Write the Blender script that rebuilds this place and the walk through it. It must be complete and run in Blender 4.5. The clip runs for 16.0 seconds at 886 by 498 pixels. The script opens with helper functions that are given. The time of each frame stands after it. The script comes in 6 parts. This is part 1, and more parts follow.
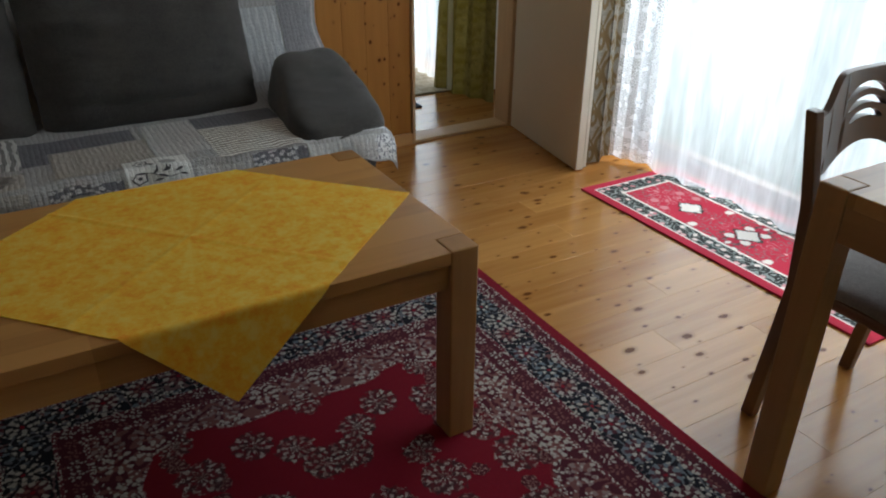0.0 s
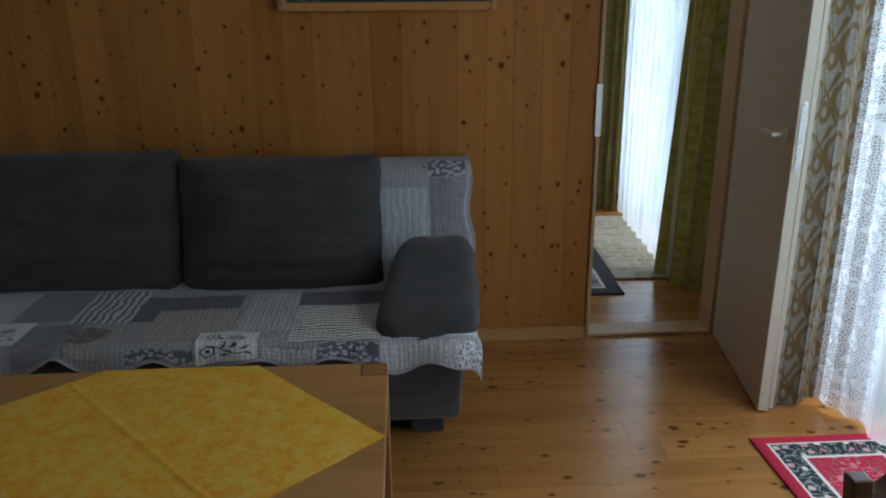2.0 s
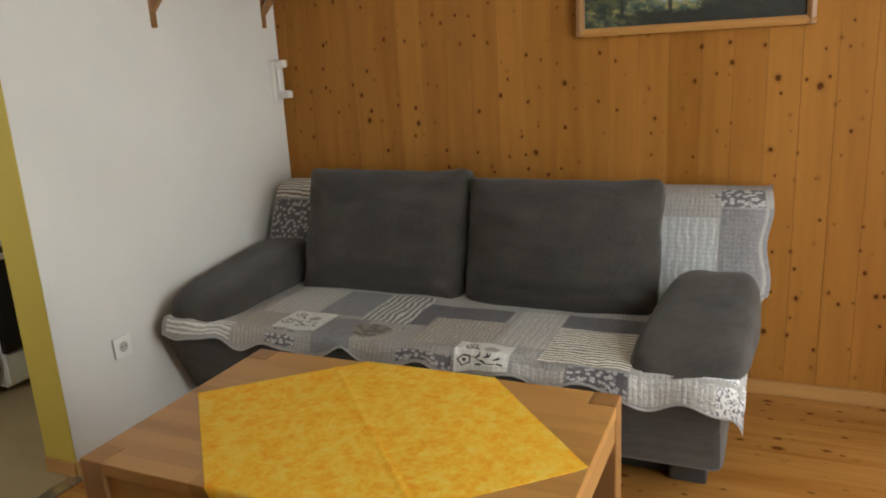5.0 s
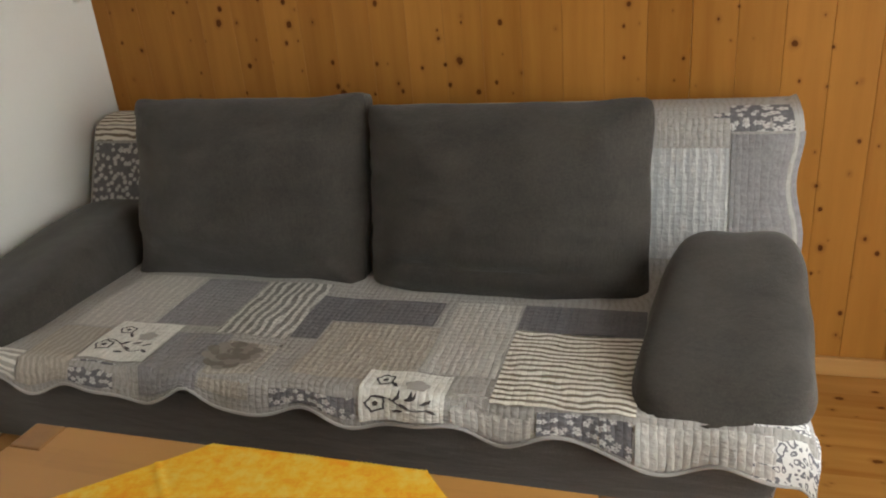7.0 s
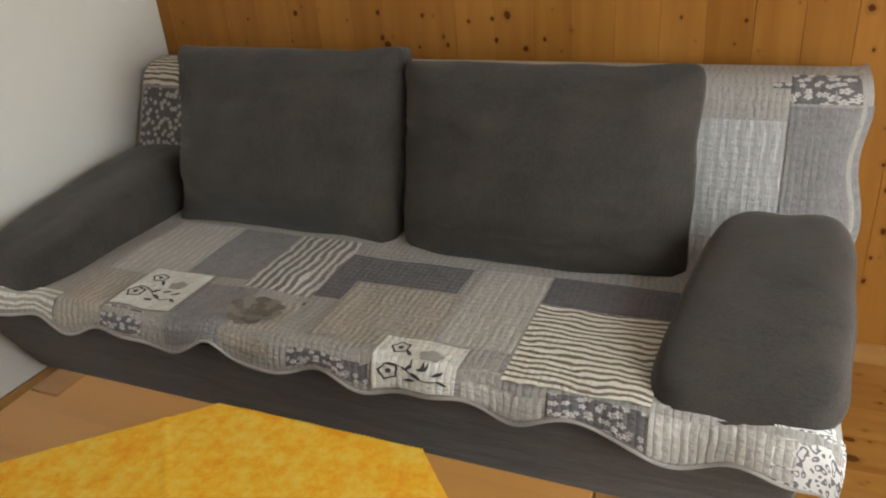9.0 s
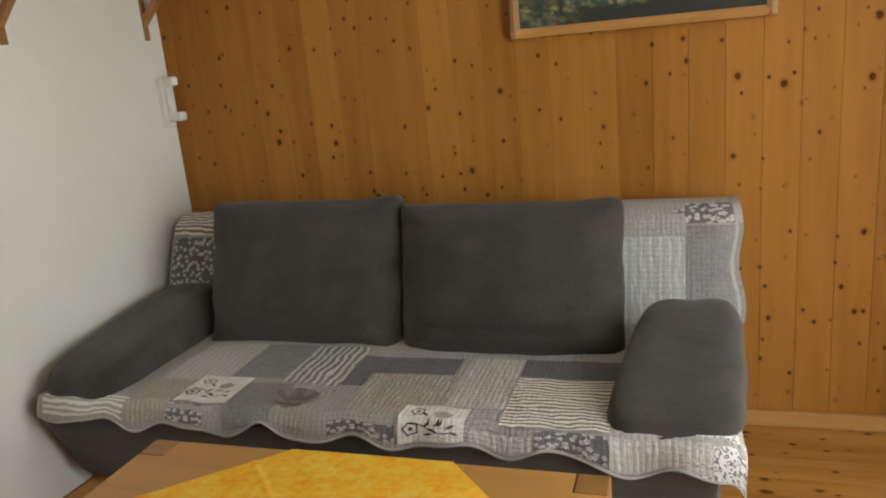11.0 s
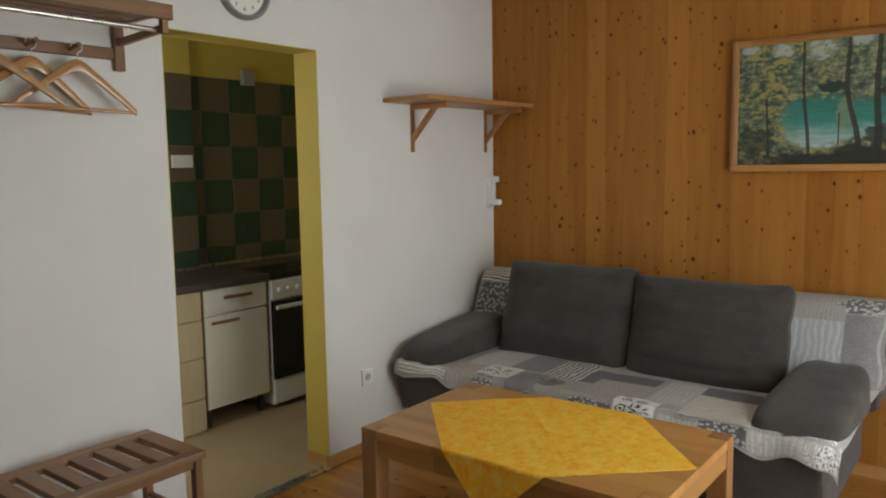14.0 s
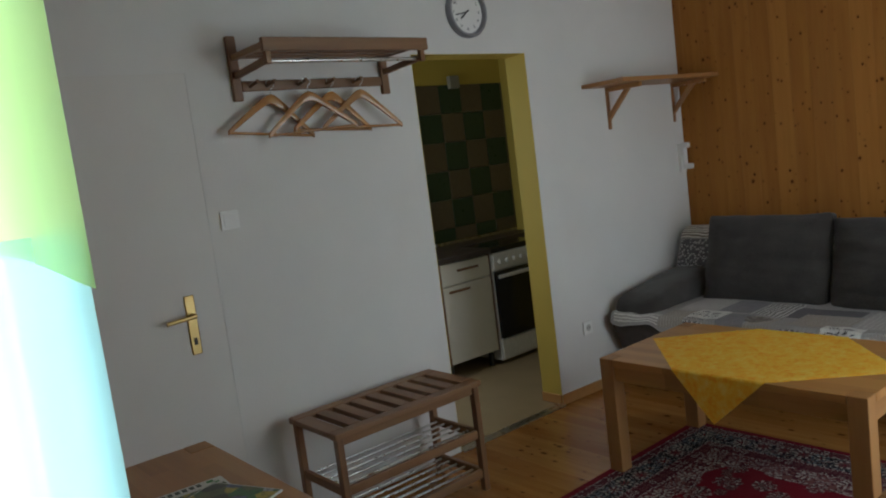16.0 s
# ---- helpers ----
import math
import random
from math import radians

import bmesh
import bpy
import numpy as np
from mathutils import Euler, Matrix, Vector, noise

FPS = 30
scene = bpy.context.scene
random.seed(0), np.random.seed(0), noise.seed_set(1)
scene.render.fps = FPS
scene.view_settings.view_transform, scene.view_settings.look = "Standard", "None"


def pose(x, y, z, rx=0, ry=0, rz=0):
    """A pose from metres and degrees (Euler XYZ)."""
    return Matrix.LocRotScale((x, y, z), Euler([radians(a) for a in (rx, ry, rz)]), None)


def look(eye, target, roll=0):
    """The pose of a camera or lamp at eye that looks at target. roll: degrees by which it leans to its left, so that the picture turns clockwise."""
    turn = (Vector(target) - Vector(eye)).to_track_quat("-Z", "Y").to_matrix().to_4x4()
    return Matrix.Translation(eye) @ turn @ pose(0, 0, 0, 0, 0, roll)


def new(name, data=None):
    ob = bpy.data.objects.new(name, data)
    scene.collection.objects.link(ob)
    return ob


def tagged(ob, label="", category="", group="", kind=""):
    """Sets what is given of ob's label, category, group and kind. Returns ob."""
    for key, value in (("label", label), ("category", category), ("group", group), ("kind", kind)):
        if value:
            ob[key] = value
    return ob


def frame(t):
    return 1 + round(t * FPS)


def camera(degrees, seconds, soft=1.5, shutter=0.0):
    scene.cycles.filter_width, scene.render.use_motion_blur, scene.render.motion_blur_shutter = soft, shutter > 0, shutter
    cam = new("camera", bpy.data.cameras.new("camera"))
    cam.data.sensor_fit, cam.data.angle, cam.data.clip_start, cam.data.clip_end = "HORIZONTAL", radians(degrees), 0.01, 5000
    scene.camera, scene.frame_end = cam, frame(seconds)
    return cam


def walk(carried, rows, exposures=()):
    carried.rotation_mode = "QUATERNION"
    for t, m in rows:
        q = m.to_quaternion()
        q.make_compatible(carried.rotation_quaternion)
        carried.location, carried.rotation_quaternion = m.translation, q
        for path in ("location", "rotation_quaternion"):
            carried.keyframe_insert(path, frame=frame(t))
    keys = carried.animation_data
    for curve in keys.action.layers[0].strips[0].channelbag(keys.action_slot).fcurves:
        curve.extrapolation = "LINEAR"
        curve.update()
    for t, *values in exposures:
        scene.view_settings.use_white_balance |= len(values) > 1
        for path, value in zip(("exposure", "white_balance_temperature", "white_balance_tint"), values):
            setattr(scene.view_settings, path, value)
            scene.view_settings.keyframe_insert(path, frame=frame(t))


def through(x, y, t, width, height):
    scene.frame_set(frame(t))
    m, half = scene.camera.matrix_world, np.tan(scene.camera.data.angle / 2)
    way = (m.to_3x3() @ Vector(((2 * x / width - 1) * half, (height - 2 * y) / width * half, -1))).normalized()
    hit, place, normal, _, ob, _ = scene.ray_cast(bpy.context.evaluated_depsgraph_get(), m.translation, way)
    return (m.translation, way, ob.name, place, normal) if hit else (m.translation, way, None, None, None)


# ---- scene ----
cam = camera(61.1, 16.0, soft=2.0)
PATH = [
    (0, (1.126, 0.107, 1.339), (2.013, 1.637, 0.405), 0.4),
    (0.5, (1.2, 0.17, 1.337), (1.983, 1.744, 0.383), 0.5),
    (1, (1.446, 0.127, 1.393), (1.976, 1.869, 0.566), 1.0),
    (1.5, (1.702, 0.123, 1.416), (1.979, 1.951, 0.653), -2.4),
    (2, (2.013, 0.21, 1.48), (2.114, 2.111, 0.867), -0.5),
    (2.2, (2.165, 0.209, 1.478), (2.174, 2.145, 0.977), -1.7),
    (2.5, (2.309, 0.148, 1.507), (2.193, 2.113, 1.154), -0.9),
    (3, (2.494, 0.059, 1.518), (2.135, 2.001, 1.205), 1.4),
    (3.5, (2.543, 0.011, 1.535), (2.006, 1.909, 1.204), 0.5),
    (4, (2.644, 0.083, 1.504), (1.677, 1.784, 1.086), -1.7),
    (4.2, (2.65, 0.13, 1.491), (1.622, 1.793, 1.071), -2.0),
    (4.6, (2.45, 0.125, 1.465), (1.56, 1.83, 1.02), -2.5),
    (5.3, (2.24, 0.46, 1.43), (1.47, 2.25, 0.87), -4.0),
    (6.5, (1.992, 1.016, 1.381), (1.408, 2.792, 0.671), -5.6),
    (7, (1.977, 1.161, 1.368), (1.397, 2.91, 0.591), -5.2),
    (7.5, (2.006, 1.234, 1.369), (1.320, 2.912, 0.525), -4.3),
    (8, (2.038, 1.264, 1.351), (1.301, 2.901, 0.47), -4.6),
    (8.2, (2.057, 1.27, 1.352), (1.311, 2.889, 0.445), -4.8),
    (10.3, (2.032, 1.017, 1.45), (1.401, 2.774, 0.732), -4.1),
    (10.5, (2.03, 0.907, 1.439), (1.451, 2.706, 0.786), -4.3),
    (11, (2.108, 0.649, 1.457), (1.499, 2.484, 0.946), -5.4),
    (11.5, (2.19, 0.402, 1.484), (1.574, 2.257, 1.063), -6.2),
    (11.8, (2.25, 0.263, 1.467), (1.729, 2.152, 1.062), -6.9),
    (12, (2.300, 0.207, 1.494), (1.834, 2.107, 1.096), -6.8),
    (12.5, (2.477, 0.056, 1.486), (1.74, 1.898, 1.234), -3.7),
    (13, (2.624, -0.154, 1.473), (1.775, 1.641, 1.235), -3.7),
    (13.5, (2.672, -0.372, 1.512), (1.709, 1.361, 1.246), -1.0),
    (14, (2.729, -0.598, 1.526), (1.514, 0.975, 1.304), -0.9),
    (14.5, (2.778, -0.867, 1.523), (1.629, 0.759, 1.325), -4.6),
    (15, (2.865, -1.043, 1.556), (1.68, 0.546, 1.288), -5.5),
    (15.2, (2.875, -1.143, 1.531), (1.554, 0.338, 1.286), -6.6),
    (15.5, (2.952, -1.227, 1.573), (1.52, 0.148, 1.325), -7.1),
    (16, (3.011, -1.262, 1.542), (1.47, -0.009, 1.309), -7.3),
]
EXPOSURES = [
    (0.0, -1.0, 6150, 10), (0.5, -1.32, 5500, 8), (1.0, -1.42, 5450, 8), (1.5, -1.42, 5200, 8), (2.0, -1.48, 5500, 9), (2.5, -1.48, 5600, 11),
    (2.8, -1.2, 6000, 13), (3.2, -0.86, 6400, 13), (4.0, -0.36, 6700, 13), (4.2, -0.24, 6800, 13), (6.5, 0.08, 7300, 14), (8.2, 0.14, 7200, 14),
    (10.5, 0.10, 7300, 13), (12.0, -0.10, 7100, 13), (13.5, -0.26, 6900, 13), (15.0, -0.26, 6600, 12), (15.4, -0.34, 6300, 12), (16.0, -0.98, 6200, 12),
]
walk(cam, [(t, look(eye, target, roll)) for t, eye, target, roll in PATH], EXPOSURES)

# ---- world and lights ----
world = bpy.data.worlds.new("world")
scene.world = world
world.use_nodes = True
wnt = world.node_tree
sky = wnt.nodes.new("ShaderNodeTexSky")
sky.sky_type = "NISHITA"
sky.sun_disc = False
sky.sun_elevation, sky.sun_rotation = radians(72), radians(90)
wnt.links.new(sky.outputs[0], wnt.nodes["Background"].inputs[0])
wnt.nodes["Background"].inputs[1].default_value = 0.12

sun = new("sun", bpy.data.lights.new("sun", "SUN"))
sun.data.energy, sun.data.angle, sun.data.color = 5.0, radians(0.6), (1.0, 0.95, 0.88)
sun.matrix_world = look((6.55, 1.3, 9.5), (3.5, 1.6, 0))


def window_lamp(name, x, y0, y1, z0, z1, watts, way, colour=(0.87, 0.97, 1.0), dip=0.0):
    """Skylight standing in a window's opening; way is +1 or -1 along x, dip its fall in degrees."""
    la = bpy.data.lights.new(name, "AREA")
    la.shape, la.size, la.size_y = "RECTANGLE", y1 - y0, z1 - z0
    la.energy, la.color = watts, colour
    ob = new(name, la)
    ob.matrix_world = Matrix.Translation((x, (y0 + y1) / 2, (z0 + z1) / 2)) @ Matrix((
        (0, 0, -way, 0), (1, 0, 0, 0), (0, 1, 0, 0), (0, 0, 0, 1))).to_4x4() @ Matrix.Rotation(radians(-dip), 4, "X")
    return ob


EAST_WATTS = 110.0
window_lamp("skylight_living", 3.90, 0.75, 2.74, 0.14, 2.14, EAST_WATTS, -1, dip=18)
window_lamp("skylight_bedroom", 3.86, 4.27, 5.60, 0.08, 2.18, EAST_WATTS * 0.60, -1)
window_lamp("skylight_nook", 2.08, -1.53, -1.16, 0.25, 2.2, 40.0, 1, (0.72, 0.98, 1.0))

# Added fill light for the kitchen; the window it stands in is unseen.
kl = window_lamp("kitchen_fill", 0, -0.45, 0.45, -0.5, 0.5, 17.0, 1)
kl.matrix_world = look((-0.85, 0.25, 1.55), (-0.85, 2.0, 1.3))


# ---- materials ----
def nodes_of(name):
    m = bpy.data.materials.new(name)
    m.use_nodes = True
    return m, m.node_tree, m.node_tree.nodes["Principled BSDF"]


class Graph:
    """Short-hand for building node graphs."""

    def __init__(self, nt):
        self.nt = nt

    def put(self, socket, value):
        if isinstance(value, bpy.types.NodeSocket):
            self.nt.links.new(value, socket)
        elif value is not None:
            socket.default_value = value

    def node(self, kind, **fields):
        n = self.nt.nodes.new("ShaderNode" + kind)
        if "op" in fields:
            n.operation = fields.pop("op")
        for key, value in fields.items():
            self.put(n.inputs[int(key[1:])], value)
        return n

    def m(self, op, a, b=None, c=None):
        n = self.nt.nodes.new("ShaderNodeMath")
        n.operation = op
        for i, v in enumerate((a, b, c)):
            if v is not None:
                self.put(n.inputs[i], v)
        return n.outputs[0]

    def pos(self):
        return self.nt.nodes.new("ShaderNodeNewGeometry").outputs["Position"]

    def local(self):
        return self.nt.nodes.new("ShaderNodeTexCoord").outputs["Object"]

    def scaled(self, vec, s, offset=None):
        n = self.nt.nodes.new("ShaderNodeMapping")
        self.put(n.inputs["Vector"], vec)
        n.inputs["Scale"].default_value = s
        if offset is not None:
            self.put(n.inputs["Location"], offset)
        return n.outputs[0]

    def xyz(self, vec):
        n = self.nt.nodes.new("ShaderNodeSeparateXYZ")
        self.put(n.inputs[0], vec)
        return n.outputs

    def noise(self, vec, scale, detail=3.0, rough=0.55, out=0):
        n = self.nt.nodes.new("ShaderNodeTexNoise")
        self.put(n.inputs["Vector"], vec)
        n.inputs["Scale"].default_value = scale
        n.inputs["Detail"].default_value = detail
        n.inputs["Roughness"].default_value = rough
        return n.outputs[out]

    def vor(self, vec, scale, feature="F1", dims="3D"):
        n = self.nt.nodes.new("ShaderNodeTexVoronoi")
        n.feature, n.voronoi_dimensions = feature, dims
        self.put(n.inputs["Vector"], vec)
        n.inputs["Scale"].default_value = scale
        return n

    def ramp(self, fac, stops, mode="LINEAR"):
        n = self.nt.nodes.new("ShaderNodeValToRGB")
        n.color_ramp.interpolation = mode
        els = n.color_ramp.elements
        while len(els) < len(stops):
            els.new(0.5)
        for e, (p, c) in zip(els, stops):
            e.position = p
            e.color = (c, c, c, 1) if isinstance(c, (int, float)) else (*c, 1)
        self.put(n.inputs[0], fac)
        return n.outputs[0]

    def mix(self, fac, a, b, mode="MIX"):
        n = self.nt.nodes.new("ShaderNodeMix")
        n.data_type, n.blend_type = "RGBA", mode
        self.put(n.inputs[0], fac)
        for i, v in ((6, a), (7, b)):
            self.put(n.inputs[i], (*v, 1) if isinstance(v, tuple) else v)
        return n.outputs[2]

    def random(self):
        return self.nt.nodes.new("ShaderNodeObjectInfo").outputs["Random"]

    def bump(self, bsdf, height, strength=0.3, distance=0.002):
        n = self.nt.nodes.new("ShaderNodeBump")
        n.inputs["Strength"].default_value = strength
        n.inputs["Distance"].default_value = distance
        self.put(n.inputs["Height"], height)
        self.nt.links.new(n.outputs[0], bsdf.inputs["Normal"])


def wood(name, dark, light, axis, rough=0.4, knots=0.0, knot_scale=4.8, vary=0.25, grain=26.0, coat=0.0, staves=0.0):
    """Sawn timber with its grain along axis 'x', 'y' or 'z'."""
    m, nt, b = nodes_of(name)
    g = Graph(nt)
    rnd = g.random()
    p = g.pos()
    s = [grain, grain, grain]
    s["xyz".index(axis)] = grain / 14
    wide = [v / 6 for v in s]
    n1 = g.noise(g.scaled(p, s, g.node("CombineXYZ", i0=g.m("MULTIPLY", rnd, 17.0), i1=g.m("MULTIPLY", rnd, 31.0), i2=g.m("MULTIPLY", rnd, 23.0)).outputs[0]), 1.0, 4, 0.6)
    n2 = g.noise(g.scaled(p, wide, g.node("CombineXYZ", i0=g.m("MULTIPLY", rnd, 7.0), i1=g.m("MULTIPLY", rnd, 13.0), i2=g.m("MULTIPLY", rnd, 5.0)).outputs[0]), 1.0, 2)
    fac = g.m("ADD", g.m("MULTIPLY", n1, 0.55), g.m("MULTIPLY", n2, 0.5))
    fac = g.m("ADD", fac, g.m("MULTIPLY", g.m("SUBTRACT", rnd, 0.5), vary))
    if staves:
        q = g.xyz(p)
        along, across = (q[0], q[1]) if axis == "x" else (q[1], q[0])
        lane = g.m("FLOOR", g.m("DIVIDE", across, staves))
        piece = g.m("FLOOR", g.m("DIVIDE", g.m("ADD", along, g.m("MULTIPLY", lane, 0.173)), 0.42))
        wn = nt.nodes.new("ShaderNodeTexWhiteNoise")
        wn.noise_dimensions = "2D"
        nt.links.new(g.node("CombineXYZ", i0=lane, i1=piece, i2=0.0).outputs[0], wn.inputs["Vector"])
        fac = g.m("ADD", fac, g.m("MULTIPLY", g.m("SUBTRACT", wn.outputs["Value"], 0.5), 0.20))
    col = g.ramp(fac, ((0.3, dark), (0.72, light)))
    height = n1
    spec = 0.5 if rough < 0.5 else 0.2
    if knots:
        px, py, pz = g.xyz(p)
        flat = g.node("CombineXYZ", i0=px, i1=pz if axis == "z" else py, i2=0.0).outputs[0]
        wob = g.m("MULTIPLY", g.m("SUBTRACT", g.noise(p, 60, 3, 0.65), 0.5), 0.085)
        cores, halos = [], []
        for scale, shift, reach in ((knot_scale, 0.0, 0.078), (knot_scale * 1.75, 3.7, 0.095)):
            fl = g.scaled(flat, (0.58, 1, 1) if axis == "x" else (1, 0.8, 1), (shift, shift * 1.3, 0))
            v = g.vor(fl, scale, "F1", "2D")
            pick = g.xyz(v.outputs["Color"])
            size = g.m("MULTIPLY", g.m("POWER", pick[0], 1.6), reach * knots)
            size = g.m("SUBTRACT", size, g.m("MULTIPLY", g.m("LESS_THAN", pick[1], 0.30 if shift == 0 else 0.45), 0.3))
            d = g.m("SUBTRACT", g.m("ADD", v.outputs["Distance"], wob), size)
            cores.append(g.ramp(g.m("MULTIPLY", d, 10.0), ((0.0, 1.0), (0.16, 0.0))))
            halos.append(g.ramp(g.m("MULTIPLY", d, 5.0), ((0.0, 0.5), (0.45, 0.0))))
        core = g.m("MAXIMUM", *cores)
        halo = g.m("MAXIMUM", *halos)
        col = g.mix(halo, col, tuple(c * 0.62 for c in dark))
        col = g.mix(core if axis == "z" else g.m("MULTIPLY", core, 0.88), col, g.mix(g.noise(p, 90, 2), (0.060, 0.019, 0.005), (0.16, 0.052, 0.013)))
        nt.links.new(g.m("MULTIPLY", g.m("SUBTRACT", 1.0, g.m("MULTIPLY", core, 0.85)), spec), b.inputs["Specular IOR Level"])
    nt.links.new(col, b.inputs["Base Color"])
    nt.links.new(g.ramp(n2, ((0.2, rough * 0.8), (0.8, min(1, rough * 1.25)))), b.inputs["Roughness"])
    b.inputs["Coat Weight"].default_value = coat
    if not knots:
        b.inputs["Specular IOR Level"].default_value = spec
    b.inputs["Coat Roughness"].default_value = 0.15
    g.bump(b, height, 0.15, 0.001)
    return m


def paint(name, colour, rough=0.6, grain=90.0, relief=0.25, stain=0.08):
    m, nt, b = nodes_of(name)
    g = Graph(nt)
    p = g.pos()
    big = g.noise(p, 1.7, 4)
    fine = g.noise(p, grain, 3)
    c = g.mix(g.ramp(big, ((0.3, 0.0), (0.75, 1.0))), tuple(v * (1 - stain) for v in colour), colour)
    c = g.mix(g.m("MULTIPLY", fine, 0.12), c, tuple(v * 0.7 for v in colour))
    nt.links.new(c, b.inputs["Base Color"])
    b.inputs["Roughness"].default_value = rough
    g.bump(b, fine, relief, 0.002)
    return m


def cloth(name, dark, light, slub=None, rough=0.95, blotch=6.0, sheen=0.2, wrinkle=0.0):
    m, nt, b = nodes_of(name)
    g = Graph(nt)
    p = g.local()
    n = g.noise(p, blotch, 4, 0.6)
    s = g.m("ADD", g.m("MULTIPLY", g.noise(g.scaled(p, slub or (260, 260, 26)), 1.0, 3, 0.7), 0.55), g.m("MULTIPLY", g.noise(g.scaled(p, (75, 75, 260)), 1.0, 3, 0.7), 0.45))
    fac = g.m("ADD", g.m("MULTIPLY", n, 0.45), g.m("MULTIPLY", s, 0.6))
    nt.links.new(g.ramp(fac, ((0.36, dark), (0.68, light))), b.inputs["Base Color"])
    b.inputs["Roughness"].default_value = rough
    b.inputs["Sheen Weight"].default_value = sheen
    h = s
    if wrinkle:
        h = g.m("ADD", h, g.m("MULTIPLY", g.noise(g.scaled(p, (3, 3, 9)), 2.0, 2), wrinkle))
    g.bump(b, h, 0.6, 0.004)
    return m


def plain(name, colour, rough=0.4, metal=0.0, wear=0.12):
    m, nt, b = nodes_of(name)
    g = Graph(nt)
    n = g.noise(g.pos(), 35, 4)
    nt.links.new(g.mix(g.m("MULTIPLY", n, wear), colour, tuple(v * 0.45 for v in colour)), b.inputs["Base Color"])
    nt.links.new(g.ramp(n, ((0.2, rough * 0.8), (0.8, min(1.0, rough * 1.3)))), b.inputs["Roughness"])
    b.inputs["Metallic"].default_value = metal
    return m


WALL_WHITE = paint("wall_white", (0.775, 0.755, 0.725), 0.85)
CEIL_WHITE = paint("ceiling_white", (0.8, 0.79, 0.77), 0.9)
YELLOW = paint("yellow_paint", (0.57, 0.42, 0.075), 0.6, relief=0.15)
PINE_BOARD = wood("pine_boards", (0.295, 0.112, 0.018), (0.43, 0.182, 0.036), "z", 0.55, 0.88, 7.4, 0.26)
PINE_FLOOR = wood("pine_floor", (0.31, 0.122, 0.024), (0.50, 0.235, 0.062), "x", 0.20, 1.22, 8.0, 0.22)
PINE_X = wood("pine_trim", (0.42, 0.20, 0.06), (0.55, 0.29, 0.10), "x", 0.45)
FRAME_WOOD = wood("jamb_wood", (0.50, 0.31, 0.15), (0.62, 0.41, 0.22), "z", 0.45)
OAK_X = wood("oak_along", (0.29, 0.122, 0.031), (0.51, 0.250, 0.078), "x", 0.34, grain=20, staves=0.055)
OAK_Y = wood("oak_across", (0.29, 0.130, 0.040), (0.46, 0.230, 0.080), "y", 0.38, grain=20)
OAK_Z = wood("oak_upright", (0.27, 0.120, 0.037), (0.43, 0.212, 0.074), "z", 0.38, grain=20)
WALNUT_Y = wood("walnut_along", (0.165, 0.080, 0.034), (0.30, 0.155, 0.068), "y", 0.4, grain=24)
WALNUT_X = wood("walnut_across", (0.165, 0.080, 0.034), (0.30, 0.155, 0.068), "x", 0.4, grain=24)
WALNUT_Z = wood("walnut_upright", (0.165, 0.080, 0.034), (0.30, 0.155, 0.068), "z", 0.4, grain=24)
CHAIR_WOOD = wood("chair_wood", (0.085, 0.036, 0.015), (0.15, 0.066, 0.027), "z", 0.35, grain=24)
HANGER_WOOD = wood("hanger_wood", (0.36, 0.165, 0.050), (0.50, 0.26, 0.095), "y", 0.25, grain=30, coat=0.4)
BIRCH = wood("wardrobe_wood", (0.46, 0.35, 0.20), (0.56, 0.44, 0.275), "z", 0.5, vary=0.05)
DOOR_CREAM = paint("door_cream", (0.66, 0.57, 0.44), 0.45, relief=0.05)
DOOR_WHITE = paint("door_white", (0.76, 0.73, 0.69), 0.6, relief=0.08)
GREY = cloth("charcoal_fabric", (0.021, 0.0178, 0.0156), (0.063, 0.0535, 0.0465), wrinkle=2.6)
VINYL = paint("kitchen_vinyl", (0.47, 0.355, 0.205), 0.45, relief=0.1, stain=0.25)
WHITE_PLASTIC = plain("white_plastic", (0.82, 0.81, 0.78), 0.35)
ENAMEL = plain("white_enamel", (0.80, 0.79, 0.75), 0.25)
LAMINATE = plain("cream_laminate", (0.76, 0.71, 0.60), 0.4)
BLACK_GLASS = plain("dark_oven_glass", (0.012, 0.011, 0.011), 0.12)
BLACK = plain("black_plastic", (0.02, 0.02, 0.02), 0.5)
COUNTER = paint("dark_worktop", (0.075, 0.055, 0.045), 0.4, 160)
STEEL = plain("steel", (0.62, 0.61, 0.58), 0.28, 1.0)
BRASS = plain("brass", (0.55, 0.40, 0.16), 0.35, 1.0)
ZINC = plain("zinc_plate", (0.72, 0.70, 0.66), 0.35, 1.0)
PAPER = plain("newsprint", (0.70, 0.70, 0.66), 0.7)
PRINT_GREEN = plain("green_print", (0.05, 0.25, 0.08), 0.6)
PRINT_DARK = plain("photo_print", (0.05, 0.07, 0.05), 0.4)
# Near-black: paints in the shade under sofa and wardrobe; subfloor too.
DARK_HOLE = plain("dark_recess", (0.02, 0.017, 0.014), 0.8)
SOIL = paint("garden_ground", (0.09, 0.13, 0.04), 0.95, 12)


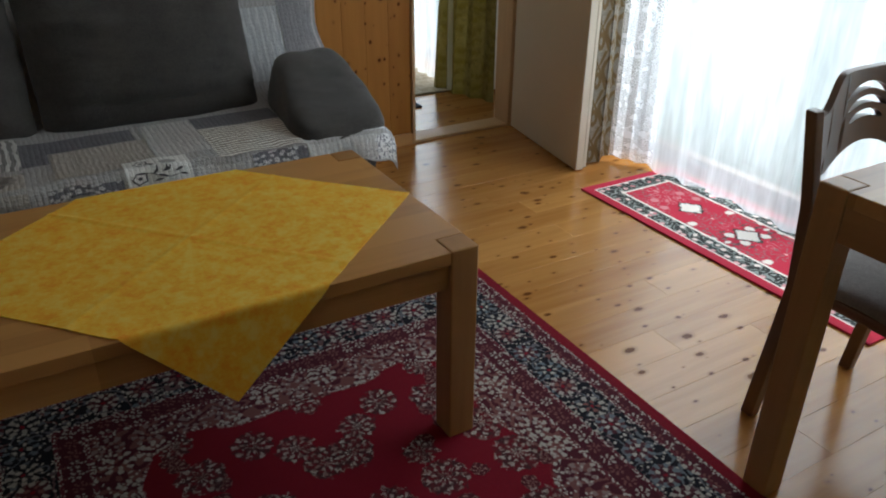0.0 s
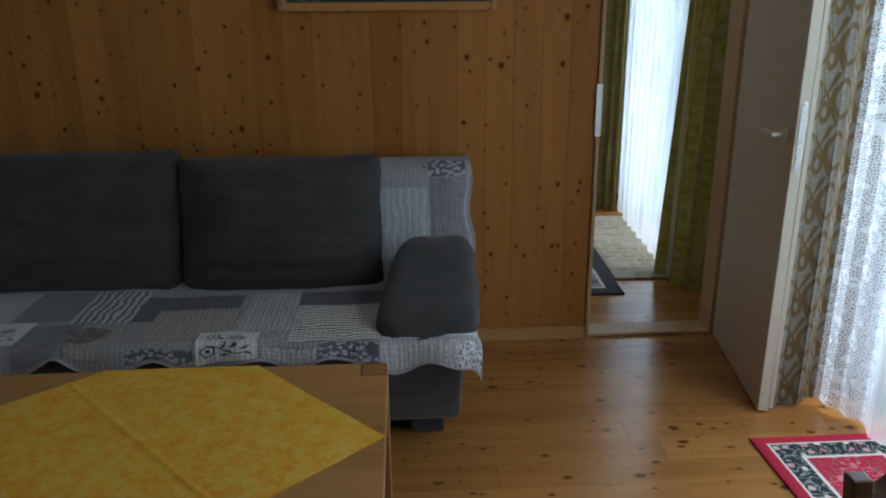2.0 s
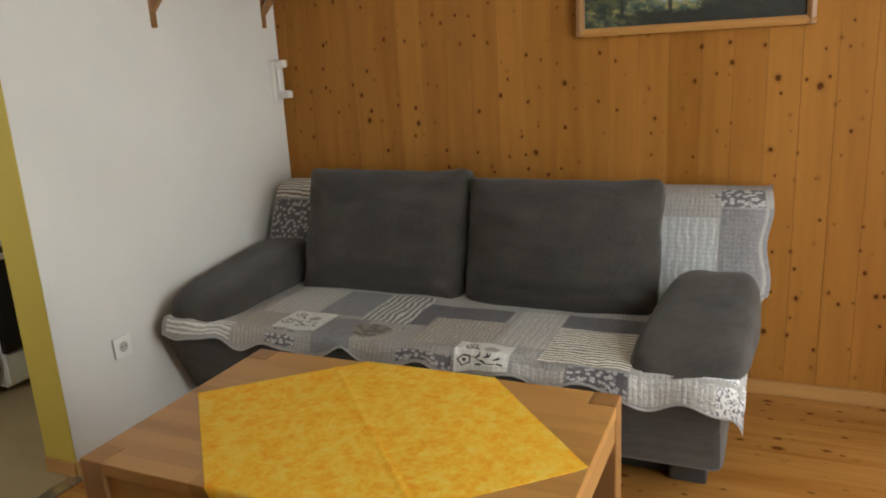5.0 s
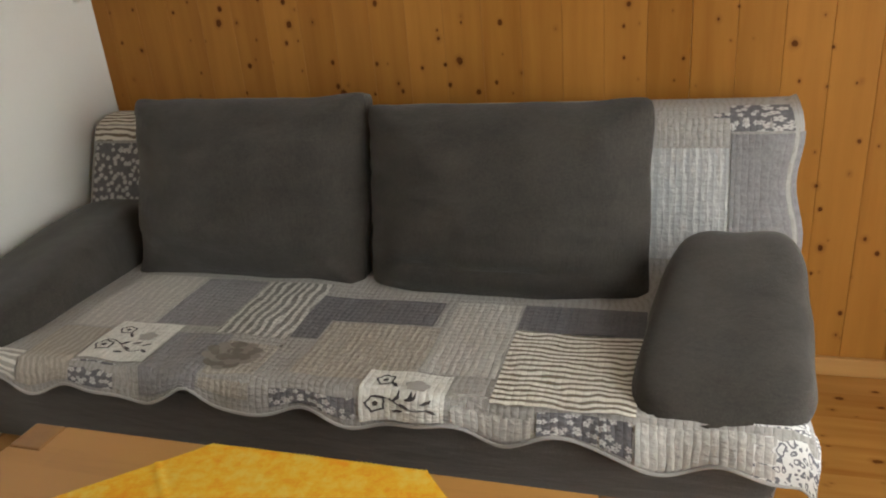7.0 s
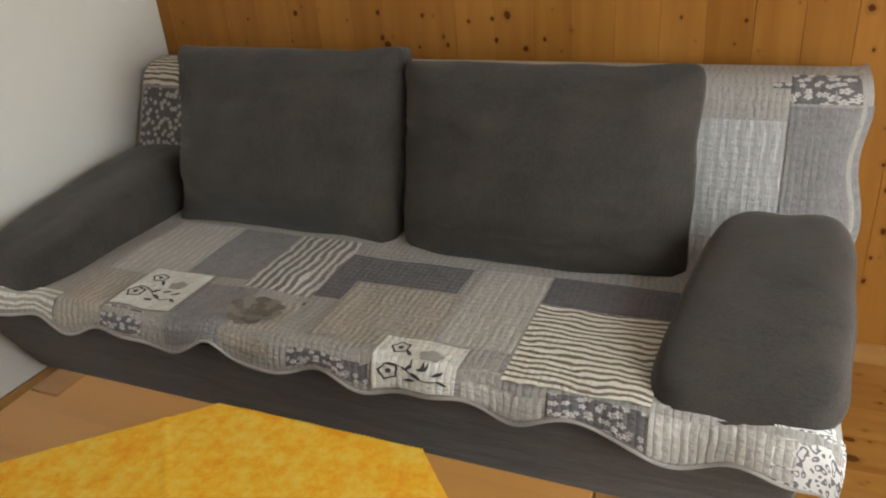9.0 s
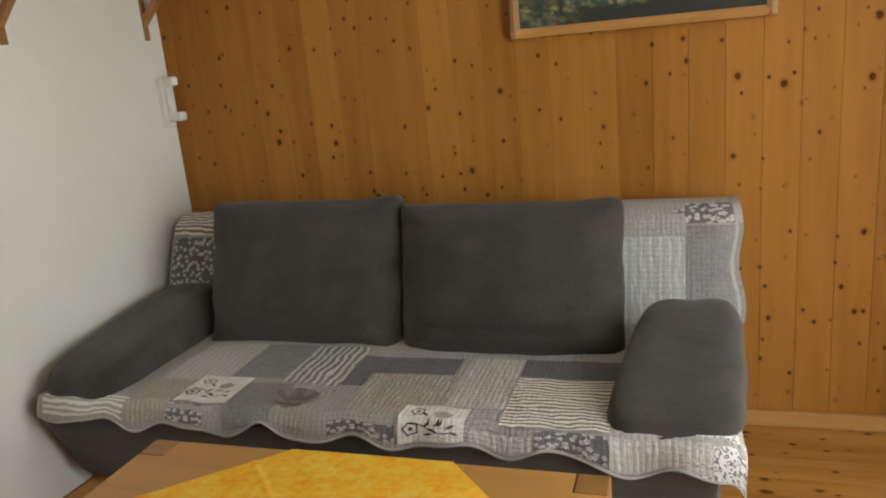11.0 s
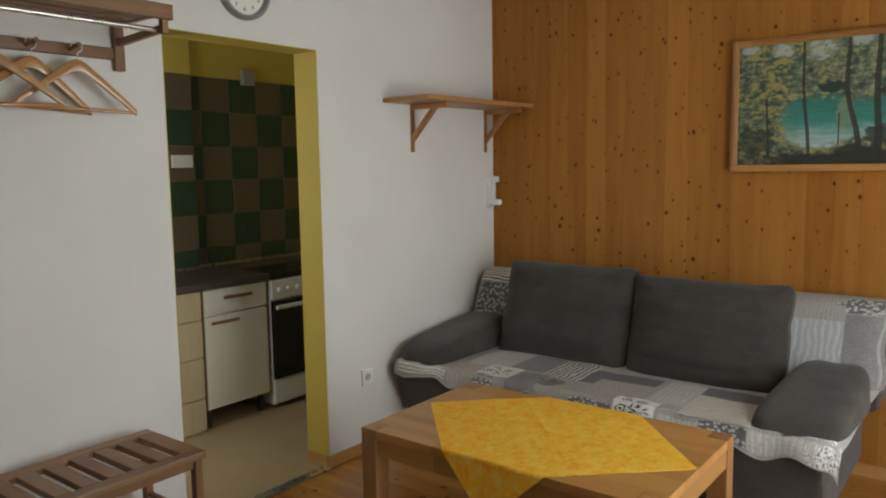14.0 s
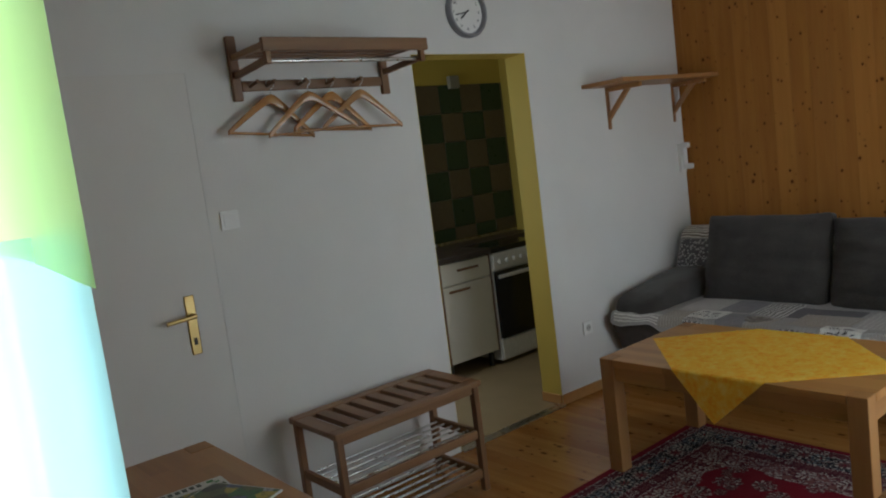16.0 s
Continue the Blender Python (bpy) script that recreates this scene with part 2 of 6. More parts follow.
def sheer_material(name, colour, clear, lace=0.0):
    """Thin woven curtain: light passes, scattered and straight."""
    m, nt, b = nodes_of(name)
    g = Graph(nt)
    nt.nodes.remove(b)
    p = g.local()
    x, y, z = g.xyz(p)
    tr = nt.nodes.new("ShaderNodeBsdfTranslucent")
    df = nt.nodes.new("ShaderNodeBsdfDiffuse")
    tp = nt.nodes.new("ShaderNodeBsdfTransparent")
    for n in (tr, df):
        n.inputs[0].default_value = (*colour, 1)
    a = nt.nodes.new("ShaderNodeMixShader")
    a.inputs[0].default_value = 0.35
    nt.links.new(tr.outputs[0], a.inputs[1])
    nt.links.new(df.outputs[0], a.inputs[2])
    c = nt.nodes.new("ShaderNodeMixShader")
    threads = g.ramp(g.noise(g.scaled(p, (14, 14, 2)), 2.0, 2), ((0.3, clear * 0.75), (0.7, min(1, clear * 1.25))))
    if lace:
        # dense floral scrolls on an open net ground
        flat = g.node("CombineXYZ", i0=g.m("SUBTRACT", g.m("MULTIPLY", x, 0.35), y), i1=z, i2=0.0).outputs[0]
        scroll = g.ramp(g.m("ABSOLUTE", g.m("SUBTRACT", g.m("FRACT", g.m("MULTIPLY", g.noise(flat, 11, 2, 0.5), 4.0)), 0.5)), ((0.13, 0.0), (0.18, 1.0)))
        mesh = g.ramp(g.vor(flat, 95, "DISTANCE_TO_EDGE", "2D").outputs["Distance"], ((0.10, 0.0), (0.20, 1.0)))
        threads = g.mix(lace, threads, g.m("MULTIPLY", g.m("MULTIPLY", scroll, mesh), clear * 1.9))
    nt.links.new(threads, c.inputs[0])
    nt.links.new(a.outputs[0], c.inputs[1])
    nt.links.new(tp.outputs[0], c.inputs[2])
    nt.links.new(c.outputs[0], nt.nodes["Material Output"].inputs[0])
    return m


SHEER = sheer_material("white_sheer", (0.90, 0.94, 0.96), 0.38, 0.0)
LACE = sheer_material("white_lace", (0.93, 0.94, 0.97), 0.34, 0.9)


def drape_material(name, ground, motif, shade, through, kind):
    """Printed drape; kind 'medallion' or 'leaf'. through: share of light let through."""
    m, nt, b = nodes_of(name)
    g = Graph(nt)
    uv = nt.nodes.new("ShaderNodeUVMap").outputs[0]
    u, v, w = g.xyz(uv)
    if kind == "medallion":
        # facing arcs and blossoms repeating every 0.2 m, in half-drop
        uu = g.m("SUBTRACT", g.m("FRACT", g.m("MULTIPLY", u, 7.0)), 0.5)
        vv = g.m("SUBTRACT", g.m("FRACT", g.m("MULTIPLY", v, 5.6)), 0.5)
        au = g.m("ABSOLUTE", uu)
        arc = g.m("ABSOLUTE", g.m("SUBTRACT", g.m("SQRT", g.m("ADD", g.m("MULTIPLY", g.m("SUBTRACT", au, 0.5), g.m("SUBTRACT", au, 0.5)), g.m("MULTIPLY", vv, g.m("MULTIPLY", vv, 0.9)))), 0.33))
        f1 = g.ramp(arc, ((0.035, 1.0), (0.065, 0.0)))
        ar2 = g.m("ABSOLUTE", g.m("SUBTRACT", g.m("SQRT", g.m("ADD", g.m("MULTIPLY", au, g.m("MULTIPLY", au, 2.2)), g.m("MULTIPLY", g.m("ADD", vv, 0.25), g.m("ADD", vv, 0.25)))), 0.17))
        f2 = g.ramp(ar2, ((0.05, 1.0), (0.085, 0.0)))
        leaf = g.m("ABSOLUTE", g.m("SUBTRACT", au, g.m("MULTIPLY", g.m("POWER", g.m("ABSOLUTE", g.m("SUBTRACT", vv, 0.1)), 0.7), 0.42)))
        f3 = g.ramp(leaf, ((0.03, 1.0), (0.055, 0.0)))
        f = g.m("MAXIMUM", g.m("MAXIMUM", f1, f2), f3)
    else:
        a1 = g.noise(g.scaled(uv, (9, 4, 1)), 1.0, 4, 0.7)
        stripe = g.m("SINE", g.m("MULTIPLY", g.m("ADD", v, g.m("MULTIPLY", a1, 0.25)), 95.0))
        f = g.m("MULTIPLY", g.ramp(a1, ((0.38, 0.0), (0.50, 1.0))), g.m("ADD", 0.72, g.m("MULTIPLY", stripe, 0.28)))
    ribs = g.noise(g.scaled(uv, (20, 260, 1)), 1.0, 2)
    base = g.mix(g.ramp(ribs, ((0.42, 0.0), (0.58, 1.0))), ground, tuple(c * 0.72 for c in ground))
    tint = g.mix(g.noise(uv, 24, 3), motif, shade)
    col = g.mix(f, base, tint)
    nt.links.new(col, b.inputs["Base Color"])
    b.inputs["Roughness"].default_value = 0.85
    tr = nt.nodes.new("ShaderNodeBsdfTranslucent")
    nt.links.new(col, tr.inputs[0])
    mx = nt.nodes.new("ShaderNodeMixShader")
    mx.inputs[0].default_value = through
    nt.links.new(b.outputs[0], mx.inputs[1])
    nt.links.new(tr.outputs[0], mx.inputs[2])
    nt.links.new(mx.outputs[0], nt.nodes["Material Output"].inputs[0])
    g.bump(b, ribs, 0.2, 0.001)
    return m


GOLD_DRAPE = drape_material("gold_medallion_drape", (0.235, 0.20, 0.155), (0.155, 0.098, 0.026), (0.095, 0.052, 0.014), 0.03, "medallion")
GREEN_DRAPE = drape_material("green_leaf_drape", (0.21, 0.16, 0.045), (0.18, 0.135, 0.010), (0.050, 0.030, 0.006), 0.30, "leaf")
LIME_DRAPE = sheer_material("lime_valance", (0.76, 0.93, 0.40), 0.12)
NOOK_SHEER = sheer_material("nook_sheer", (0.66, 0.94, 0.97), 0.12)


def yellow_cloth_material():
    m, nt, b = nodes_of("yellow_tablecloth")
    g = Graph(nt)
    p = g.local()
    n = g.noise(p, 16, 6, 0.75)
    f = g.noise(p, 55, 3, 0.6)
    c = g.ramp(g.m("ADD", g.m("MULTIPLY", n, 0.72), g.m("MULTIPLY", f, 0.28)), ((0.40, (0.97, 0.64, 0.11)), (0.50, (0.97, 0.53, 0.035)), (0.62, (0.95, 0.36, 0.010))))
    nt.links.new(c, b.inputs["Base Color"])
    b.inputs["Roughness"].default_value = 0.8
    x, y, z = g.xyz(p)
    w = g.m("ADD", g.m("SINE", g.m("MULTIPLY", x, 2400)), g.m("SINE", g.m("MULTIPLY", y, 2400)))
    g.bump(b, g.m("ADD", g.m("MULTIPLY", w, 0.15), n), 0.25, 0.002)
    tr = nt.nodes.new("ShaderNodeBsdfTranslucent")
    nt.links.new(c, tr.inputs[0])
    mx = nt.nodes.new("ShaderNodeMixShader")
    mx.inputs[0].default_value = 0.07
    nt.links.new(b.outputs[0], mx.inputs[1])
    nt.links.new(tr.outputs[0], mx.inputs[2])
    nt.links.new(mx.outputs[0], nt.nodes["Material Output"].inputs[0])
    return m


YELLOW_CLOTH = yellow_cloth_material()


def rug_material(name, hx, hy, unit, red, border, field_scale, pale=1.0):
    """Woven oriental rug: bordered bands round a red field with flower clusters."""
    m, nt, b = nodes_of(name)
    g = Graph(nt)
    p = g.local()
    x, y, z = g.xyz(p)
    ax, ay = g.m("ABSOLUTE", x), g.m("ABSOLUTE", y)
    d = g.m("MINIMUM", g.m("SUBTRACT", hx, ax), g.m("SUBTRACT", hy, ay))
    mirror = g.node("CombineXYZ", i0=ax, i1=ay, i2=0.0).outputs[0]
    warp = g.noise(mirror, 34, 3, 0.6, out=1)
    pw = g.node("VectorMath", op="MULTIPLY_ADD", i0=warp, i1=(0.017, 0.017, 0.0), i2=mirror).outputs[0]
    ragged = g.noise(mirror, 130, 2, 0.5, out=1)
    pw = g.node("VectorMath", op="MULTIPLY_ADD", i0=ragged, i1=(0.008, 0.008, 0.0), i2=pw).outputs[0]
    u = unit
    w = max(unit, 0.8)
    white, blue, pink = (0.46 * pale, 0.42 * pale, 0.37 * pale), (0.15, 0.18, 0.205), (0.19, 0.075, 0.068)
    ink, wine = border, (0.070, 0.010, 0.018)

    def blossom(scale, jitter, petals, turn=0.0):
        """Rosettes strewn in cells: masks of outer petals, inner petals and eye, plus the radius."""
        v = g.vor(pw, scale, "F1", "2D")
        v.inputs["Randomness"].default_value = jitter
        rel = g.node("VectorMath", op="SUBTRACT", i0=pw, i1=v.outputs["Position"]).outputs[0]
        rx, ry, rz = g.xyz(rel)
        ang = g.m("ADD", g.m("ARCTAN2", ry, rx), turn)
        r = v.outputs["Distance"]
        w1 = g.m("MULTIPLY", g.m("COSINE", g.m("MULTIPLY", ang, petals)), 0.5)
        outer = g.m("MULTIPLY", g.ramp(g.m("ABSOLUTE", g.m("SUBTRACT", r, 0.345)), ((0.075, 1.0), (0.09, 0.0))), g.ramp(w1, ((0.0, 0.0), (0.12, 1.0))))
        w2 = g.m("MULTIPLY", g.m("COSINE", g.m("MULTIPLY", g.m("ADD", ang, 0.4), round(petals * 0.6))), 0.5)
        inner = g.m("MULTIPLY", g.ramp(g.m("ABSOLUTE", g.m("SUBTRACT", r, 0.185)), ((0.055, 1.0), (0.07, 0.0))), g.ramp(w2, ((0.0, 0.0), (0.12, 1.0))))
        eye = g.ramp(r, ((0.05, 1.0), (0.065, 0.0)))
        return outer, inner, eye, r, g.xyz(v.outputs["Color"])

    def curls(scale, width):
        n = g.noise(pw, scale, 1, 0.4)
        return g.ramp(g.m("ABSOLUTE", g.m("SUBTRACT", g.m("FRACT", g.m("MULTIPLY", n, 6.0)), 0.5)), ((width, 1.0), (width + 0.05, 0.0)))

    speck = g.vor(pw, 95 / u ** 0.5, "F1", "2D")
    crumb = g.ramp(speck.outputs["Distance"], ((0.30, 1.0), (0.38, 0.0)))
    crumb_pick = g.xyz(speck.outputs["Color"])[0]
    pile = g.noise(p, 300, 2)
    redf = g.mix(pile, red, tuple(c * 0.6 for c in red))
    # broad border: pale rosettes, scrolls and crumbs on a near-black ground
    o, i, e, r, pick = blossom(10.5 / w, 0.35, 8)
    main = g.mix(g.m("MULTIPLY", curls(17 / w, 0.13), 0.75), ink, g.mix(pick[1], blue, pink))
    main = g.mix(g.m("MULTIPLY", crumb, g.m("LESS_THAN", crumb_pick, 0.35)), main, white)
    main = g.mix(g.ramp(r, ((0.36, 0.85), (0.42, 0.0))), main, g.mix(g.m("GREATER_THAN", pick[0], 0.5), wine, ink))
    main = g.mix(g.m("MULTIPLY", o, 0.85), main, g.mix(g.m("GREATER_THAN", pick[2], 0.4), blue, white))
    main = g.mix(i, main, g.mix(g.m("GREATER_THAN", pick[2], 0.6), white, pink))
    main = g.mix(e, main, red)
    # narrow guard bands
    o2, i2, e2, r2, pick2 = blossom(24 / w, 0.15, 6)
    guard = g.mix(g.m("MULTIPLY", g.m("MAXIMUM", o2, i2), 0.85), wine, g.mix(g.m("GREATER_THAN", pick2[0], 0.5), pink, white))
    line = g.mix(crumb, (0.11, 0.02, 0.03), white)
    # field: ragged flower sprays on red, each a dark heart ringed by broken pale petals
    def spray(scale, jitter, petals, reach):
        v = g.vor(pw, scale, "F1", "2D")
        v.inputs["Randomness"].default_value = jitter
        rx, ry, rz = g.xyz(g.node("VectorMath", op="SUBTRACT", i0=pw, i1=v.outputs["Position"]).outputs[0])
        pick_ = g.xyz(v.outputs["Color"])
        fray = g.m("MULTIPLY", g.m("SUBTRACT", g.noise(mirror, 55, 3, 0.7), 0.5), 0.30)
        r_ = g.m("ADD", v.outputs["Distance"], fray)
        size = g.m("MULTIPLY", g.m("ADD", 0.72, g.m("MULTIPLY", pick_[2], 0.4)), reach)
        inside = g.ramp(g.m("DIVIDE", r_, size), ((0.92, 1.0), (1.0, 0.0)))
        ang = g.m("ADD", g.m("MULTIPLY", g.m("ARCTAN2", ry, rx), petals), g.m("MULTIPLY", g.m("FLOOR", g.m("MULTIPLY", r_, 9.0)), 1.9))
        dash = g.m("MULTIPLY", g.ramp(g.m("COSINE", ang), ((0.0, 0.0), (0.25, 1.0))), g.ramp(g.m("FRACT", g.m("MULTIPLY", r_, 9.0)), ((0.18, 0.0), (0.34, 1.0), (0.86, 1.0), (0.98, 0.0))))
        torn = g.ramp(g.noise(mirror, 85, 2, 0.5), ((0.34, 0.0), (0.42, 1.0)))
        return inside, g.m("MULTIPLY", g.m("MULTIPLY", dash, torn), inside), r_, pick_

    in1, petal1, r3, pick3 = spray(field_scale, 0.7, 9, 0.40)
    in2, petal2, r4, pick4 = spray(field_scale * 1.9, 0.9, 6, 0.36)
    few = g.m("GREATER_THAN", pick4[0], 0.70)
    field = g.mix(g.m("MULTIPLY", g.m("MULTIPLY", in2, few), 0.85), redf, (0.055, 0.012, 0.016))
    field = g.mix(g.m("MULTIPLY", petal2, few), field, (0.24, 0.13, 0.11))
    field = g.mix(g.m("MULTIPLY", in1, g.ramp(g.noise(mirror, 40, 2), ((0.40, 0.35), (0.6, 0.95)))), field, (0.050, 0.018, 0.020))
    field = g.mix(petal1, field, g.mix(g.ramp(g.noise(mirror, 26, 2), ((0.40, 0.0), (0.60, 1.0))), (0.21, 0.13, 0.115), white))
    # pale scalloped garland between field and border
    lobes = g.m("MULTIPLY", g.m("ABSOLUTE", g.m("SINE", g.m("MULTIPLY", g.m("ADD", ax, ay), 8.5 / u))), 0.060 * u)
    corner = g.m("MULTIPLY", g.ramp(g.m("ADD", g.m("SUBTRACT", hx, ax), g.m("SUBTRACT", hy, ay)), ((0.55 * u, 1.0), (0.95 * u, 0.0))), 0.13 * u)
    scal = g.m("SUBTRACT", g.m("SUBTRACT", d, lobes), corner)
    spand = g.mix(g.m("MULTIPLY", curls(13 / w, 0.20), 0.8), wine, pink)
    spand = g.mix(g.m("MULTIPLY", g.m("MAXIMUM", o, i), 0.9), spand, g.mix(g.m("GREATER_THAN", pick[1], 0.35), (0.25, 0.18, 0.17), white))
    spand = g.mix(g.m("MULTIPLY", crumb, g.m("GREATER_THAN", crumb_pick, 0.78)), spand, white)
    field = g.mix(g.ramp(scal, ((0.350 * u - 0.004, 1.0), (0.350 * u + 0.004, 0.0))), field, spand)
    rim = g.m("MULTIPLY", g.m("GREATER_THAN", scal, 0.337 * u), g.m("LESS_THAN", scal, 0.351 * u))
    field = g.mix(g.m("MULTIPLY", rim, crumb), field, white)

    def band(lo, hi):
        return g.m("MULTIPLY", g.m("GREATER_THAN", d, lo * u), g.m("LESS_THAN", d, hi * u))

    col = field
    col = g.mix(g.m("LESS_THAN", d, 0.28 * u), col, guard)
    col = g.mix(band(0.085, 0.205), col, main)
    for lo, hi in ((0.036, 0.044), (0.078, 0.087), (0.203, 0.213), (0.272, 0.284)):
        col = g.mix(band(lo, hi), col, line)
    col = g.mix(g.m("LESS_THAN", d, 0.036 * u), col, redf)
    nt.links.new(col, b.inputs["Base Color"])
    b.inputs["Roughness"].default_value = 0.95
    b.inputs["Sheen Weight"].default_value = 0.02
    b.inputs["Specular IOR Level"].default_value = 0.15
    g.bump(b, pile, 0.4, 0.003)
    return m


def runner_material(hx, hy):
    """Small rug: plain red edge, dark patterned border between pale lines, red field with pale cartouches."""
    m, nt, b = nodes_of("runner_wool")
    g = Graph(nt)
    p = g.local()
    x, y, z = g.xyz(p)
    ax, ay = g.m("ABSOLUTE", x), g.m("ABSOLUTE", y)
    d = g.m("MINIMUM", g.m("SUBTRACT", hx, ax), g.m("SUBTRACT", hy, ay))
    mirror = g.node("CombineXYZ", i0=ax, i1=ay, i2=0.0).outputs[0]
    warp = g.noise(mirror, 40, 3, 0.6, out=1)
    pw = g.node("VectorMath", op="MULTIPLY_ADD", i0=warp, i1=(0.02, 0.02, 0.0), i2=mirror).outputs[0]
    pile = g.noise(p, 300, 2)
    # Red, cream and rose are raised to paint in the sunlight on this rug.
    red, cream, rose, ink = (0.55, 0.014, 0.050), (0.74, 0.68, 0.62), (0.55, 0.20, 0.22), (0.022, 0.024, 0.022)
    redf = g.mix(pile, red, tuple(c * 0.65 for c in red))
    swirl = g.m("FRACT", g.m("MULTIPLY", g.noise(pw, 24, 1, 0.4), 5.0))
    scroll = g.ramp(g.m("ABSOLUTE", g.m("SUBTRACT", swirl, 0.5)), ((0.10, 1.0), (0.17, 0.0)))
    cell = g.vor(pw, 26, "F1", "2D")
    bloom = g.ramp(cell.outputs["Distance"], ((0.24, 1.0), (0.34, 0.0)))
    tone = g.xyz(cell.outputs["Color"])
    border = g.mix(g.m("MULTIPLY", scroll, 0.8), ink, (0.30, 0.34, 0.32))
    border = g.mix(g.m("MULTIPLY", bloom, g.m("GREATER_THAN", tone[0], 0.45)), border, g.mix(tone[1], cream, rose))
    clump = g.vor(pw, 13, "F1", "2D")
    pick = g.xyz(clump.outputs["Color"])
    field = g.mix(g.m("MULTIPLY", scroll, g.m("GREATER_THAN", pick[2], 0.35)), redf, g.mix(pick[0], rose, ink))
    field = g.mix(g.m("MULTIPLY", g.ramp(clump.outputs["Distance"], ((0.22, 1.0), (0.30, 0.0))), g.m("GREATER_THAN", pick[1], 0.45)), field, g.mix(g.m("GREATER_THAN", pick[0], 0.5), rose, cream))
    # three pale cartouches along the middle
    yy = g.m("SUBTRACT", g.m("FRACT", g.m("ADD", g.m("DIVIDE", y, 0.30), 0.5)), 0.5)
    lozenge = g.m("ADD", g.m("ADD", g.m("DIVIDE", ax, 0.11), g.m("MULTIPLY", g.m("ABSOLUTE", yy), 2.5)), g.m("MULTIPLY", g.m("SUBTRACT", g.noise(mirror, 60, 2), 0.5), 0.5))
    inner = g.m("LESS_THAN", ay, 0.44)
    field = g.mix(g.m("MULTIPLY", g.ramp(lozenge, ((0.58, 1.0), (0.63, 0.0))), inner), field, ink)
    field = g.mix(g.m("MULTIPLY", g.ramp(lozenge, ((0.46, 1.0), (0.52, 0.0))), inner), field, cream)
    col = g.mix(g.m("LESS_THAN", d, 0.138), field, cream)
    col = g.mix(g.m("LESS_THAN", d, 0.126), col, border)
    col = g.mix(g.m("LESS_THAN", d, 0.050), col, cream)
    col = g.mix(g.m("LESS_THAN", d, 0.043), col, redf)
    nt.links.new(col, b.inputs["Base Color"])
    b.inputs["Roughness"].default_value = 0.95
    g.bump(b, pile, 0.4, 0.003)
    return m


# ---- mesh helpers ----
def finish(name, bm, material, smooth=False, angle=40):
    me = bpy.data.meshes.new(name)
    bmesh.ops.recalc_face_normals(bm, faces=bm.faces[:])
    bm.to_mesh(me)
    bm.free()
    for mat in material if isinstance(material, (list, tuple)) else (material,):
        me.materials.append(mat)
    if smooth:
        me.polygons.foreach_set("use_smooth", [True] * len(me.polygons))
        me.set_sharp_from_angle(angle=radians(angle))
    return me


def where(ob):
    p = Vector((0, 0, 0))
    while ob:
        p += ob.location
        ob = ob.parent
    return p


def part(name, bm, material, parent, label="", smooth=False, angle=40):
    """One mesh, given in world metres, as a part under a thing or a part."""
    bmesh.ops.translate(bm, verts=bm.verts[:], vec=-where(parent))
    ob = new(name, finish(name, bm, material, smooth, angle))
    ob.parent = parent
    return tagged(ob, label)


def thing(name, at, label, category, group="", kind=""):
    ob = new(name)
    ob.empty_display_size = 0.1
    ob.location = at
    return tagged(ob, label, category, group, kind)


def solo(name, bm, material, at, label, category, group="", kind="", smooth=False, angle=40):
    bmesh.ops.translate(bm, verts=bm.verts[:], vec=-Vector(at))
    ob = new(name, finish(name, bm, material, smooth, angle))
    ob.location = at
    return tagged(ob, label, category, group, kind)


def box(x0, x1, y0, y1, z0, z1, bevel=0.0, bm=None, seg=2):
    own = bmesh.new()
    bmesh.ops.create_cube(own, size=1)
    for v in own.verts:
        v.co = Vector((x0 + (v.co.x + 0.5) * (x1 - x0), y0 + (v.co.y + 0.5) * (y1 - y0), z0 + (v.co.z + 0.5) * (z1 - z0)))
    if bevel:
        bmesh.ops.bevel(own, geom=own.edges[:], offset=bevel, segments=seg, affect="EDGES", profile=0.5)
    return merge(bm, own)


def merge(bm, own):
    if bm is None:
        return own
    me = bpy.data.meshes.new("tmp")
    own.to_mesh(me)
    own.free()
    bm.from_mesh(me)
    bpy.data.meshes.remove(me)
    return bm


def rod(p, q, r, bm=None, seg=10, r2=None):
    own = bmesh.new()
    p, q = Vector(p), Vector(q)
    bmesh.ops.create_cone(own, cap_ends=True, segments=seg, radius1=r, radius2=r if r2 is None else r2, depth=(q - p).length)
    turn = (q - p).to_track_quat("Z", "Y").to_matrix().to_4x4()
    bmesh.ops.transform(own, matrix=Matrix.Translation((p + q) / 2) @ turn, verts=own.verts[:])
    return merge(bm, own)


def prism(outline, axis, a, b, bevel=0.0, bm=None):
    """A flat outline of (u, v) pairs pulled along an axis from a to b."""
    own = bmesh.new()

    def at(u, v, w):
        return {"x": (w, u, v), "y": (u, w, v), "z": (u, v, w)}[axis]

    lo = [own.verts.new(at(u, v, a)) for u, v in outline]
    hi = [own.verts.new(at(u, v, b)) for u, v in outline]
    own.faces.new(lo)
    own.faces.new(hi)
    n = len(lo)
    for i in range(n):
        own.faces.new((lo[i], lo[(i + 1) % n], hi[(i + 1) % n], hi[i]))
    bmesh.ops.recalc_face_normals(own, faces=own.faces[:])
    if bevel:
        bmesh.ops.bevel(own, geom=own.edges[:], offset=bevel, segments=2, affect="EDGES", profile=0.5)
    return merge(bm, own)


